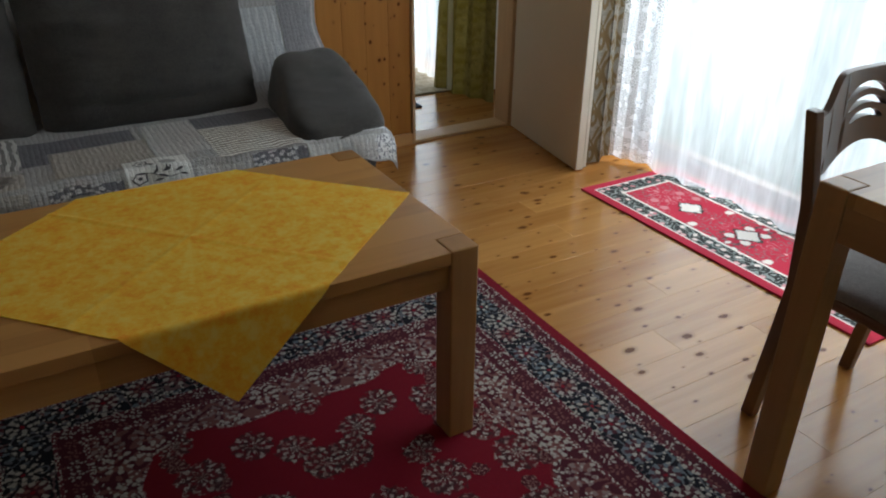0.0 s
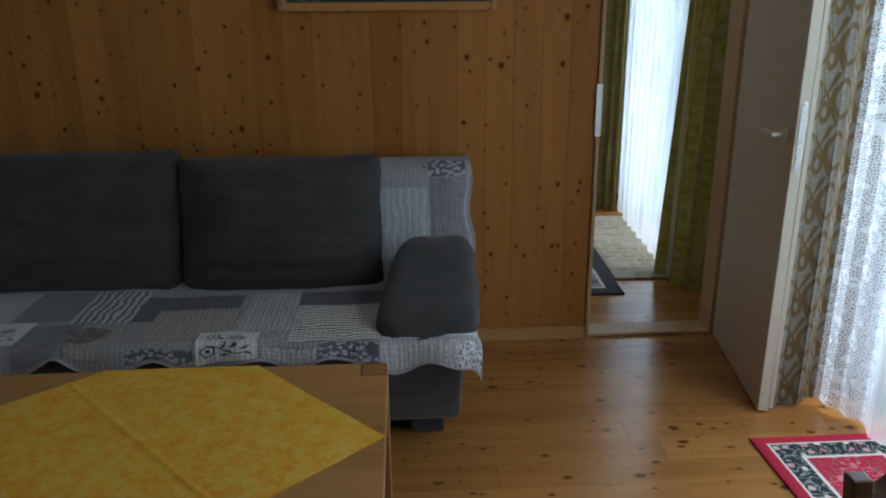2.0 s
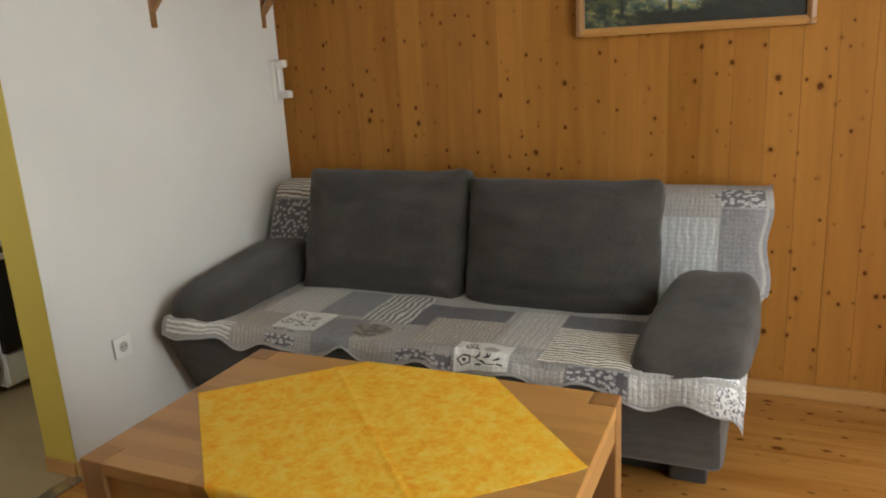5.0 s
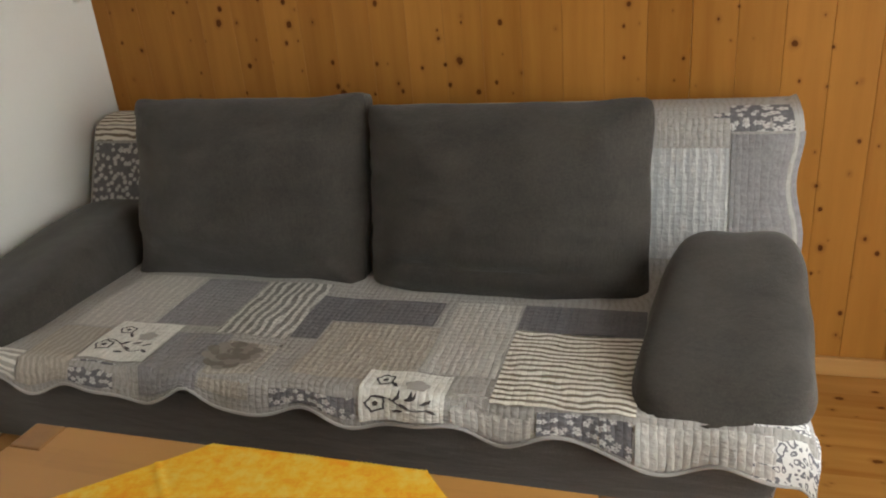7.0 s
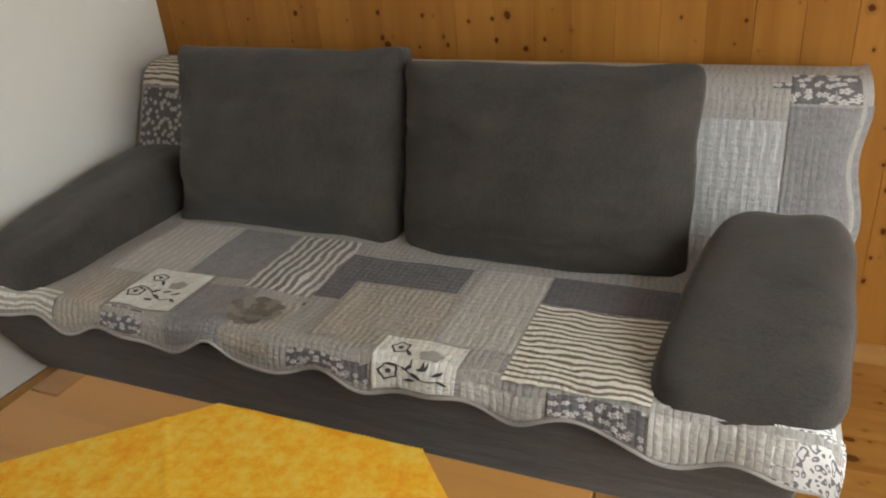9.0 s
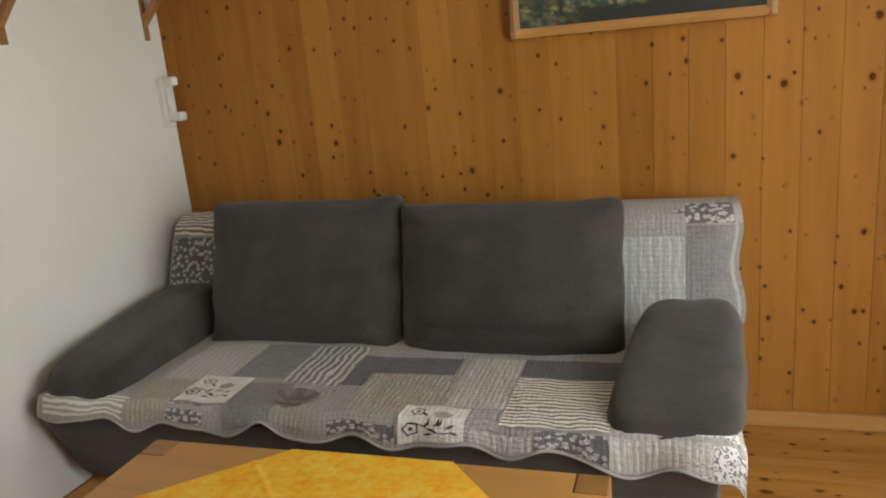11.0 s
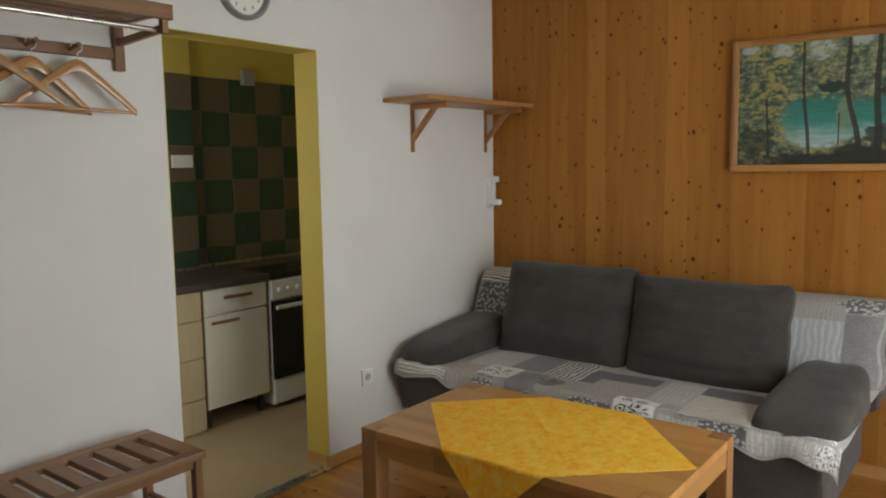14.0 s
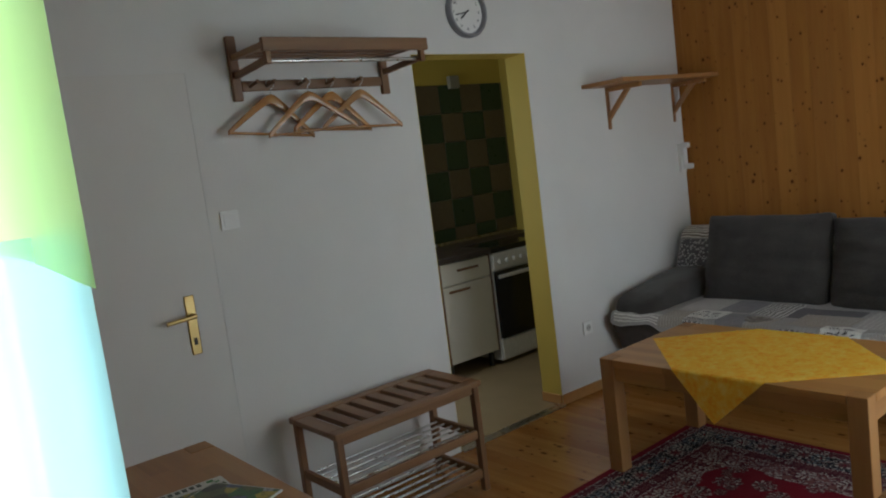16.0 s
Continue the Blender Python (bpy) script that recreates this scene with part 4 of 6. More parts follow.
def back_cushion(x0, x1, z1, seed):
    bm = pad(x0, x1, -0.105, 0.105, 0.0, z1, 20, 34, seed=seed, pillow=0.72)
    lean = Matrix.Translation((0, 2.885, 0.472)) @ Matrix.Rotation(radians(-17), 4, "X") @ Matrix.Translation((0, 0.06, 0))
    for v in bm.verts:
        k = v.co.z / z1
        edge = 2 * abs(v.co.x - (x0 + x1) / 2) / (x1 - x0)
        v.co.y -= (0.03 * math.sin(k * math.pi) + (0.06 * (1 - k) ** 2 if seed > 2 else 0.0)) * (1 - (2 * (v.co.x - x0) / (x1 - x0) - 1) ** 2)
        v.co.y -= 0.010 * noise.noise(Vector((v.co.x * 3.1, k * 9 + seed, seed))) + 0.006 * noise.noise(Vector((v.co.x * 9, k * 22, seed))) * (0.4 + edge)
        v.co.z += 0.014 * edge ** 7 * (1 if k > 0.5 else -1)
        if seed > 2:
            v.co.y += 0.011 * math.exp(-((k - 0.17 - 0.03 * math.sin(v.co.x * 7)) / 0.022) ** 2)
        v.co.y += 0.006 * math.sin(k * 16 + 3 * noise.noise(Vector((v.co.x * 4, seed, 0)))) * (1 - k)
    bmesh.ops.transform(bm, matrix=lean, verts=bm.verts[:])
    ob = solo("back_cushion", bm, GREY, ((x0 + x1) / 2, 2.9, 0.47), "plump charcoal fabric back cushion on the sofa", "cushion", group="sofa back cushions", smooth=True)
    return ob


back_cushion(0.402, 1.155, 0.535, 1.0)
back_cushion(1.172, 1.925, 0.505, 5.0)

# ---- patchwork throw over the sofa ----
TX0, TX1 = 0.085, 2.262


def cover(s, t):
    """Point of the throw: s metres along the sofa, t metres from the front hem up over seat and back."""
    x = TX0 + s
    drop = 0.062 + 0.015 * math.cos((s - 0.385) * 21.2) + 0.006 * math.sin(s * 37)
    drop += 0.032 / (1 + math.exp(-(s - 1.79) * 28)) - 0.023 * math.exp(-((s - 0.838) / 0.035) ** 2)
    if t < 0.10:
        k = t / 0.10
        y, z = 2.374 + 0.006 * math.sin(s * 30), 0.478 - drop * (1 - k) ** 1.0
        y += 0.02 * k * k
    elif t < 0.86:
        k = (t - 0.10) / 0.76
        y, z = 2.394 + k * 0.66, 0.482 + 0.006 * noise.noise(Vector((s * 5, t * 5, 0)))
        z += 0.010 * (1 - k) ** 2 * math.exp(-((s - 0.80 - 0.25 * k) / 0.035) ** 2) + 0.003 * math.sin(s * 46 + 9 * t) * (1 - k) ** 3
    elif t < 1.30:
        k = (t - 0.86) / 0.44
        y, z = 3.054 + k * 0.178, 0.482 + k * 0.372
    else:
        k = (t - 1.30) / 0.15
        y, z = 3.232 + k * 0.125, 0.854 + 0.026 * math.sin(min(1, k * 1.4) * math.pi / 2)
    over = s - 2.115
    if over > 0:
        bend = min(1.0, over / 0.05)
        if t < 0.90:
            x = TX0 + 2.115 + 0.05 * bend + 0.02 * max(0, over - 0.05)
            z -= max(0.0, over - 0.02) * 0.9
        else:
            x = TX0 + 2.115 + 0.09 * bend + 0.01 * math.sin(z * 25)
            y += max(0.0, over - 0.03) * 0.9
    return Vector((x, y, z))


throw = thing("sofa_throw", (1.13, 2.6, 0.48), "grey patchwork quilted throw with floral squares over the sofa", "throw")


def quilt(s0, s1, t0, t1, lift=0.0, fine=0.035):
    nu, nv = max(2, int((s1 - s0) / fine)), max(2, int((t1 - t0) / fine))

    def f(u, v):
        s, t = s0 + u * (s1 - s0), t0 + v * (t1 - t0)
        p = cover(s, t)
        if lift:
            e = 0.01
            n = (cover(s + e, t) - p).cross(cover(s, t + e) - p)
            if n.length > 0:
                p = p + n.normalized() * lift
        return p
    return sheet(f, nu, nv, 0.0, uv=(s1 - s0, t1 - t0))


def quilt_material(name, a, b, stripes=0.0, across=True, spots=0.0, share=0.32):
    """Printed quilted cotton; stripes per metre (share: their dark part), optional pale five-petalled blossoms."""
    m, nt, bs = nodes_of(name)
    g = Graph(nt)
    uv = nt.nodes.new("ShaderNodeUVMap").outputs[0]
    u, v, w = g.xyz(uv)
    n = g.noise(uv, 26, 4, 0.65)
    fine = g.noise(g.scaled(uv, (240, 60, 1)), 1.0, 3, 0.7)
    col = g.mix(g.ramp(n, ((0.35, 0.0), (0.65, 1.0))), a, tuple(c * 0.80 for c in a))
    col = g.mix(g.ramp(fine, ((0.40, 0.0), (0.62, 0.35))), col, tuple(min(1.0, c * 1.45) for c in a))
    if stripes:
        q = g.m("ADD", v if across else u, g.m("MULTIPLY", g.m("SUBTRACT", g.noise(uv, 9, 2), 0.5), 0.05))
        q = g.m("ADD", q, g.m("MULTIPLY", g.m("SUBTRACT", g.noise(uv, 45, 2), 0.5), 0.006))
        f = g.ramp(g.m("ADD", g.m("MULTIPLY", g.m("SINE", g.m("MULTIPLY", q, stripes * 6.283)), 0.5), 0.5), ((share, 0.0), (share + 0.12, 1.0)))
        col = g.mix(f, col, b)
    if spots:
        vo = g.vor(uv, spots, "F1", "2D")
        rx, ry, rz = g.xyz(g.node("VectorMath", op="SUBTRACT", i0=uv, i1=vo.outputs["Position"]).outputs[0])
        pick = g.xyz(vo.outputs["Color"])
        lobes = g.m("MULTIPLY", g.m("ABSOLUTE", g.m("COSINE", g.m("ADD", g.m("MULTIPLY", g.m("ARCTAN2", ry, rx), 2.5), g.m("MULTIPLY", pick[0], 6.0)))), 0.20)
        r = g.m("SUBTRACT", vo.outputs["Distance"], g.m("ADD", lobes, g.m("MULTIPLY", pick[1], 0.12)))
        f = g.m("MULTIPLY", g.ramp(r, ((0.12, 1.0), (0.20, 0.0))), g.m("GREATER_THAN", pick[2], 0.22))
        f = g.m("MULTIPLY", f, g.ramp(vo.outputs["Distance"], ((0.05, 0.2), (0.10, 1.0))))
        col = g.mix(f, col, b)
    nt.links.new(col, bs.inputs["Base Color"])
    bs.inputs["Roughness"].default_value = 0.9
    # stitched rows with puckers between them, and slack folds
    rows = g.m("ABSOLUTE", g.m("SINE", g.m("MULTIPLY", g.m("ADD", u, g.m("MULTIPLY", g.noise(uv, 14, 1), 0.012)), 200.0)))
    puck = g.m("SINE", g.m("ADD", g.m("MULTIPLY", v, 330.0), g.m("MULTIPLY", g.noise(uv, 60, 2), 9.0)))
    folds = g.m("MULTIPLY", g.noise(g.scaled(uv, (13, 5, 1), (len(name) * 1.7, 0.0, 0.0)), 1.0, 3), 3.0)
    quilted = g.m("MULTIPLY", g.m("POWER", rows, 0.5), g.m("ADD", 0.75, g.m("MULTIPLY", puck, 0.25)))
    g.bump(bs, g.m("ADD", folds, g.m("ADD", g.m("MULTIPLY", quilted, 0.55), n)), 0.7, 0.0045)
    return m


def lace_print_material():
    """White cotton printed with dense grey scrolls."""
    m, nt, bs = nodes_of("quilt_lace_end")
    g = Graph(nt)
    uv = nt.nodes.new("ShaderNodeUVMap").outputs[0]
    q = g.m("FRACT", g.m("MULTIPLY", g.noise(uv, 52, 1, 0.4), 4.0))
    f = g.ramp(g.m("ABSOLUTE", g.m("SUBTRACT", q, 0.5)), ((0.15, 1.0), (0.20, 0.0)))
    nt.links.new(g.mix(f, (0.70, 0.69, 0.68), (0.17, 0.17, 0.19)), bs.inputs["Base Color"])
    bs.inputs["Roughness"].default_value = 0.9
    g.bump(bs, g.noise(uv, 40, 3), 0.5, 0.004)
    return m


Q_MID = quilt_material("quilt_mid", (0.34, 0.32, 0.305), (0.38, 0.36, 0.345), 60, False)
Q_LIGHT = quilt_material("quilt_light", (0.50, 0.475, 0.45), (0.43, 0.41, 0.39), 40, False)
Q_WARM = quilt_material("quilt_warm", (0.43, 0.385, 0.335), (0.34, 0.305, 0.27), 55, False, share=0.5)
Q_DARK = quilt_material("quilt_dark", (0.145, 0.138, 0.150), (0.18, 0.17, 0.18))
Q_STEEL = quilt_material("quilt_steel", (0.245, 0.235, 0.245), (0.26, 0.235, 0.245))
Q_FLOWER = quilt_material("quilt_blossom", (0.15, 0.143, 0.155), (0.56, 0.54, 0.53), spots=46)
Q_STRIPE = quilt_material("quilt_stripe", (0.20, 0.165, 0.125), (0.78, 0.74, 0.67), 46, True, share=0.36)
Q_STRIPE_PALE = quilt_material("quilt_stripe_pale", (0.38, 0.36, 0.33), (0.68, 0.65, 0.61), 40, True, share=0.45)
Q_STRIPE_V = quilt_material("quilt_stripe_grey", (0.21, 0.20, 0.19), (0.58, 0.56, 0.53), 38, False, share=0.50)
Q_BACK = quilt_material("quilt_back", (0.50, 0.50, 0.50), (0.40, 0.40, 0.41), 34, False)
Q_WHITE = quilt_material("quilt_white", (0.72, 0.70, 0.66), (0.6, 0.58, 0.55))
Q_INK = plain("quilt_ink", (0.075, 0.07, 0.075), 0.9)
Q_SHADOW = plain("quilt_grey_print", (0.36, 0.34, 0.32), 0.9)
LACE_END = lace_print_material()

part("quilt", quilt(0.0, 2.19, 0.0, 1.45, 0.0), Q_MID, throw, smooth=True, angle=180)
bm = bmesh.new()
last = None
for i in range(130):
    p = cover(2.17 * i / 129, 0.0)
    ring = [bm.verts.new((p.x, p.y + 0.0045 * math.cos(k * math.pi / 3), p.z + 0.0045 * math.sin(k * math.pi / 3))) for k in range(6)]
    if last:
        for k in range(6):
            bm.faces.new((last[k], last[(k + 1) % 6], ring[(k + 1) % 6], ring[k]))
    last = ring
part("hem", bm, Q_MID, throw, "pale quilted hem", True)
QUILT_PATCHES = (
    (0.02, 0.34, 0.03, 0.14, Q_STRIPE_PALE), (0.345, 0.50, 0.03, 0.29, Q_WARM), (0.36, 0.60, 0.30, 0.66, Q_LIGHT),
    (0.60, 0.795, 0.345, 0.65, Q_STEEL), (0.50, 0.63, 0.025, 0.115, Q_FLOWER), (0.70, 0.86, 0.025, 0.30, Q_STEEL),
    (0.80, 0.998, 0.31, 0.65, Q_STRIPE_V), (0.865, 1.0, 0.05, 0.27, Q_WARM), (1.0, 1.345, 0.43, 0.575, Q_DARK),
    (1.0, 1.075, 0.325, 0.43, Q_DARK), (1.08, 1.37, 0.14, 0.425, Q_WARM), (1.05, 1.255, 0.025, 0.085, Q_FLOWER),
    (1.375, 1.545, 0.20, 0.585, Q_LIGHT), (1.55, 1.84, 0.10, 0.44, Q_STRIPE), (1.55, 1.845, 0.445, 0.59, Q_DARK),
    (1.65, 1.835, 0.015, 0.095, Q_FLOWER), (1.47, 1.645, 0.015, 0.12, Q_LIGHT), (1.84, 2.09, 0.01, 0.12, Q_LIGHT),
    (2.05, 2.185, 0.005, 0.15, LACE_END),
)
for s0, s1, t0, t1, mat in QUILT_PATCHES:
    part("patch", quilt(s0, s1, t0, t1, 0.0025), mat, throw, smooth=True, angle=180)
for s0, s1, t0, t1, mat in ((1.78, 2.03, 0.90, 1.215, Q_BACK), (2.035, 2.18, 0.90, 1.255, Q_STEEL), (1.72, 2.03, 1.22, 1.36, Q_MID),
                            (1.99, 2.15, 1.262, 1.36, Q_FLOWER), (0.01, 0.40, 1.02, 1.24, Q_FLOWER), (0.005, 0.45, 1.25, 1.42, Q_STRIPE)):
    part("patch", quilt(s0, s1, t0, t1, 0.0025), mat, throw, smooth=True, angle=180)


def flower_square(s0, s1, t0, t1):
    """A white square printed with a stem, leaves and open blossoms."""
    sq = part("flower_square", quilt(s0, s1, t0, t1, 0.0045, 0.02), Q_WHITE, throw, "white square with a dark flower print", True, 180)

    def dab(cs, ct, rs, rt, turn, mat, inner=0.0):
        bm = bmesh.new()
        ring, hole, n = [], [], 14
        for i in range(n):
            a = i / n * 2 * math.pi
            for k, out in ((1.0, ring), (inner, hole)):
                w = 1 + 0.16 * math.sin(5 * a)
                du, dv = rs * k * w * math.cos(a), rt * k * w * math.sin(a)
                s = cs + du * math.cos(turn) - dv * math.sin(turn)
                t = ct + du * math.sin(turn) + dv * math.cos(turn)
                p = cover(s, t)
                nn = (cover(s + 0.01, t) - p).cross(cover(s, t + 0.01) - p).normalized()
                out.append(p + nn * 0.0062)
        vs = [bm.verts.new(p) for p in ring]
        if inner:
            hs = [bm.verts.new(p) for p in hole]
            for i in range(n):
                bm.faces.new((vs[i], vs[(i + 1) % n], hs[(i + 1) % n], hs[i]))
        else:
            bm.faces.new(vs)
        part("print", bm, mat, sq)

    ws, wt = s1 - s0, t1 - t0

    def at(u, v):
        return s0 + u * ws, t0 + v * wt
    for u, v, r, inner in ((0.20, 0.30, 0.024, 0.78), (0.26, 0.74, 0.022, 0.78)):
        dab(*at(u, v), r, r, 0.3, Q_INK, inner)
        dab(*at(u, v), r * 0.3, r * 0.3, 0, Q_INK)
    dab(*at(0.66, 0.62), 0.026, 0.022, 0, Q_SHADOW)
    for u, v, turn in ((0.45, 0.42, 0.9), (0.55, 0.30, -0.5), (0.40, 0.62, -0.9), (0.62, 0.44, 0.3), (0.48, 0.20, 0.2), (0.80, 0.40, 0.5), (0.86, 0.24, -0.6)):
        dab(*at(u, v), 0.013, 0.0045, turn, Q_INK)
    for k in range(9):
        u = 0.2 + 0.07 * k
        dab(*at(u, 0.34 + 0.10 * math.sin(u * 7)), 0.011, 0.0018, 0.4 * math.cos(u * 7), Q_INK)



def medallion(cs, ct, r):
    """A soft round blossom print of stacked petals."""
    for ring, (rad, n) in enumerate(((1.0, 11), (0.68, 9), (0.36, 6))):
        for i in range(n):
            a = 2 * math.pi * i / n + ring * 0.3
            bm = bmesh.new()
            vs = []
            for k in range(10):
                b_ = 2 * math.pi * k / 10
                s = cs + r * (rad * 0.72 * math.cos(a) + 0.30 * math.cos(b_))
                t = ct + r * (rad * 0.72 * math.sin(a) + 0.22 * math.sin(b_))
                p = cover(s, t)
                nn = (cover(s + 0.01, t) - p).cross(cover(s, t + 0.01) - p).normalized()
                vs.append(bm.verts.new(p + nn * (0.0046 + 0.0007 * ring + 0.0003 * (i % 2))))
            bm.faces.new(vs)
            part("print", bm, Q_BROWN if (i + ring) % 2 else Q_TAUPE, throw)


Q_BROWN = plain("quilt_brown_print", (0.17, 0.145, 0.125), 0.9)
Q_TAUPE = plain("quilt_taupe_print", (0.25, 0.225, 0.20), 0.9)
medallion(0.905, 0.20, 0.075)
flower_square(0.508, 0.697, 0.125, 0.335)
flower_square(1.265, 1.457, 0.02, 0.19)


# ---- tables ----
def block_table(name, x0, x1, y0, y1, h, leg, apron, label, group=""):
    """Solid oak table: corner legs run up through the top and show as blocks."""
    t = thing(name, ((x0 + x1) / 2, (y0 + y1) / 2, 0), label, "table", group)
    th = 0.032
    e = 0.0015
    k = leg + e
    notched = [(x0 + k, y0), (x1 - k, y0), (x1 - k, y0 + k), (x1, y0 + k), (x1, y1 - k), (x1 - k, y1 - k),
               (x1 - k, y1), (x0 + k, y1), (x0 + k, y1 - k), (x0, y1 - k), (x0, y0 + k), (x0 + k, y0 + k)]
    part("tabletop", prism(notched, "z", h - th, h, 0.002), OAK_X, t)
    for lx in (x0, x1 - leg):
        for ly in (y0, y1 - leg):
            part("leg", box(lx, lx + leg, ly, ly + leg, 0.0, h + 0.001, 0.004), OAK_Z, t)
    for ly in (y0 + 0.012, y1 - 0.034):
        part("apron", box(x0 + leg, x1 - leg, ly, ly + 0.022, h - th - apron, h - th, 0.002), OAK_X, t)
    for lx in (x0 + 0.004, x1 - 0.026):
        part("apron", box(lx, lx + 0.022, y0 + leg, y1 - leg, h - th - apron, h - th, 0.002), OAK_Y, t)
    return t


CT = block_table("coffee_table", 0.798, 1.958, 1.378, 2.093, 0.548, 0.072, 0.07, "oak coffee table with square legs showing through the top")
part("drawer_rail", box(1.25, 1.50, 1.41, 1.43, 0.435, 0.446, 0.002), OAK_X, CT)
block_table("dining_table", 2.425, 3.55, 0.17, 0.905, 0.785, 0.062, 0.075, "oak dining table with square legs showing through the top")
block_table("desk_table", 0.668, 1.87, -1.02, -0.436, 0.75, 0.075, 0.075, "oak table against the white wall, bearing magazines")


def draped_square(name, cx, cy, half, turn, top, table, material, label, thick=0.0018, n=130):
    """A square cloth laid on a table; what passes the edge hangs down."""
    x0, x1, y0, y1 = table
    c, s = math.cos(radians(turn)), math.sin(radians(turn))

    def f(u, v):
        a, b = (u * 2 - 1) * half, (v * 2 - 1) * half
        x, y = cx + a * c - b * s, cy + a * s + b * c
        z = top + 0.0012
        ox = max(0.0, x - x1) - max(0.0, x0 - x)
        oy = max(0.0, y - y1) - max(0.0, y0 - y)
        fall = math.hypot(ox, oy)
        z += 0.0015 * noise.noise(Vector((x * 6, y * 6, 1.0)))
        crease = abs(a)
        z += 0.0025 * math.exp(-(crease / 0.006) ** 2) + 0.0018 * math.exp(-(abs(b) / 0.006) ** 2)
        near = min(x1 - x, x - x0, y1 - y, y - y0)
        z += 0.0022 * math.exp(-(near / 0.012) ** 2)
        if fall > 0:
            out = 0.007 * min(1, fall / 0.003) + 0.06 * fall
            x = min(max(x, x0), x1) + (out if ox > 0 else -out if ox < 0 else 0)
            y = min(max(y, y0), y1) + (out if oy > 0 else -out if oy < 0 else 0)
            z -= fall
        return (x, y, z)
    return solo(name, sheet(f, n, n, thick), material, (cx, cy, top), label, "tablecloth", smooth=True, angle=70)


draped_square("tablecloth", 1.394, 1.736, 0.398, 42.8, 0.549, (0.798, 1.958, 1.378, 2.093), YELLOW_CLOTH, "mottled yellow tablecloth laid diagonally, one corner hanging down")


def striped_mat_material():
    m, nt, b = nodes_of("striped_mat")
    g = Graph(nt)
    p = g.local()
    x, y, z = g.xyz(p)
    r = 0.70711
    a = g.m("MULTIPLY", g.m("ADD", x, y), r)
    c = g.m("MULTIPLY", g.m("SUBTRACT", y, x), r)
    q = g.m("FRACT", g.m("MULTIPLY", a, 5.0))
    tan = (0.52, 0.33, 0.12)
    stripe = g.ramp(q, ((0.0, (0.42, 0.24, 0.09)), (0.16, (0.45, 0.08, 0.02)), (0.22, (0.62, 0.50, 0.33)), (0.32, (0.40, 0.24, 0.08)), (0.5, (0.60, 0.36, 0.06)), (0.6, (0.36, 0.30, 0.12)), (0.72, (0.66, 0.55, 0.38)), (0.8, (0.42, 0.24, 0.09))), "CONSTANT")
    inside = g.m("LESS_THAN", g.m("MAXIMUM", g.m("ABSOLUTE", a), g.m("ABSOLUTE", c)), 0.27)
    nt.links.new(g.mix(inside, tan, stripe), b.inputs["Base Color"])
    b.inputs["Roughness"].default_value = 0.9
    g.bump(b, g.noise(p, 300, 2), 0.3, 0.002)
    return m


draped_square("tablecloth", 2.885, 0.50, 0.335, 45, 0.786, (2.42, 3.55, 0.17, 0.905), striped_mat_material(), "tan cloth with a coloured striped middle on the dining table", 0.003)


# ---- chair ----
def chair():
    t = thing("dining_chair", (2.83, 0.85, 0), "dark brown wooden dining chair with a slotted arched back", "chair", "dining chairs")
    xl, xr, yb, yf = 2.60, 3.02, 1.045, 0.66
    for x in (xl, xr):
        bm = bmesh.new()
        pts = [(yb + 0.01, 0.0), (yb - 0.03, 0.42), (yb - 0.01, 0.62), (yb + 0.035, 0.84), (yb + 0.063, 0.84), (yb + 0.02, 0.62), (yb + 0.005, 0.42), (yb + 0.045, 0.0)]
        prism(pts, "x", x - 0.016, x + 0.016, 0.004, bm)
        part("back_post", bm, CHAIR_WOOD, t)
    for x in (xl, xr):
        part("leg", rod((x, yf - 0.01, 0.0), (x, yf + 0.02, 0.43), 0.013, r2=0.019), CHAIR_WOOD, t, smooth=True)
    # arched top rail with three curved slots
    w = (xr - xl) / 2 - 0.016
    cx = (xl + xr) / 2
    bm = bmesh.new()
    cols = 72
    slots = ((0.801, 0.32), (0.833, 0.37), (0.865, 0.42))

    def levels(u):
        """Heights of the rail's lower edge, the slots' edges and the crest."""
        s = abs(u)
        zs = [0.685 + 0.05 * math.cos(min(1.0, s / 0.8) * math.pi / 2)]
        for zc, hw in slots:
            mid = zc - 0.03 * (u / 0.45) ** 2
            half = 0.0085 * math.sqrt(max(0.0, 1 - (s / hw) ** 4))
            mid = min(mid, 0.79 + 0.09 * (1 - s))
            zs += [mid - half, mid + half]
        zs.append(0.818 + 0.087 / (1 + (s / 0.70) ** 9))
        for k in range(1, 8):
            zs[k] = max(zs[k], zs[k - 1])
        return zs
    grid = []
    for i in range(cols + 1):
        u = i / cols * 2 - 1
        grid.append([[bm.verts.new((cx + u * w, yb + 0.011 + (z - 0.64) * 0.13 + 0.025 * (1 - u * u) + 0.018 * k, z)) for k in (0, 1)] for z in levels(u)])
    for g0, g1 in zip(grid, grid[1:]):
        for k in (0, 2, 4, 6):
            for f in (0, 1):
                bm.faces.new((g0[k][f], g1[k][f], g1[k + 1][f], g0[k + 1][f]))
            for e in (k, k + 1):
                bm.faces.new((g0[e][0], g1[e][0], g1[e][1], g0[e][1]))
    bmesh.ops.remove_doubles(bm, verts=bm.verts[:], dist=1e-5)
    part("top_rail", bm, CHAIR_WOOD, t, smooth=True)
    part("seat_frame", box(xl - 0.005, xr + 0.005, yf - 0.03, yb - 0.035, 0.405, 0.435, 0.008), CHAIR_WOOD, t)
    return t


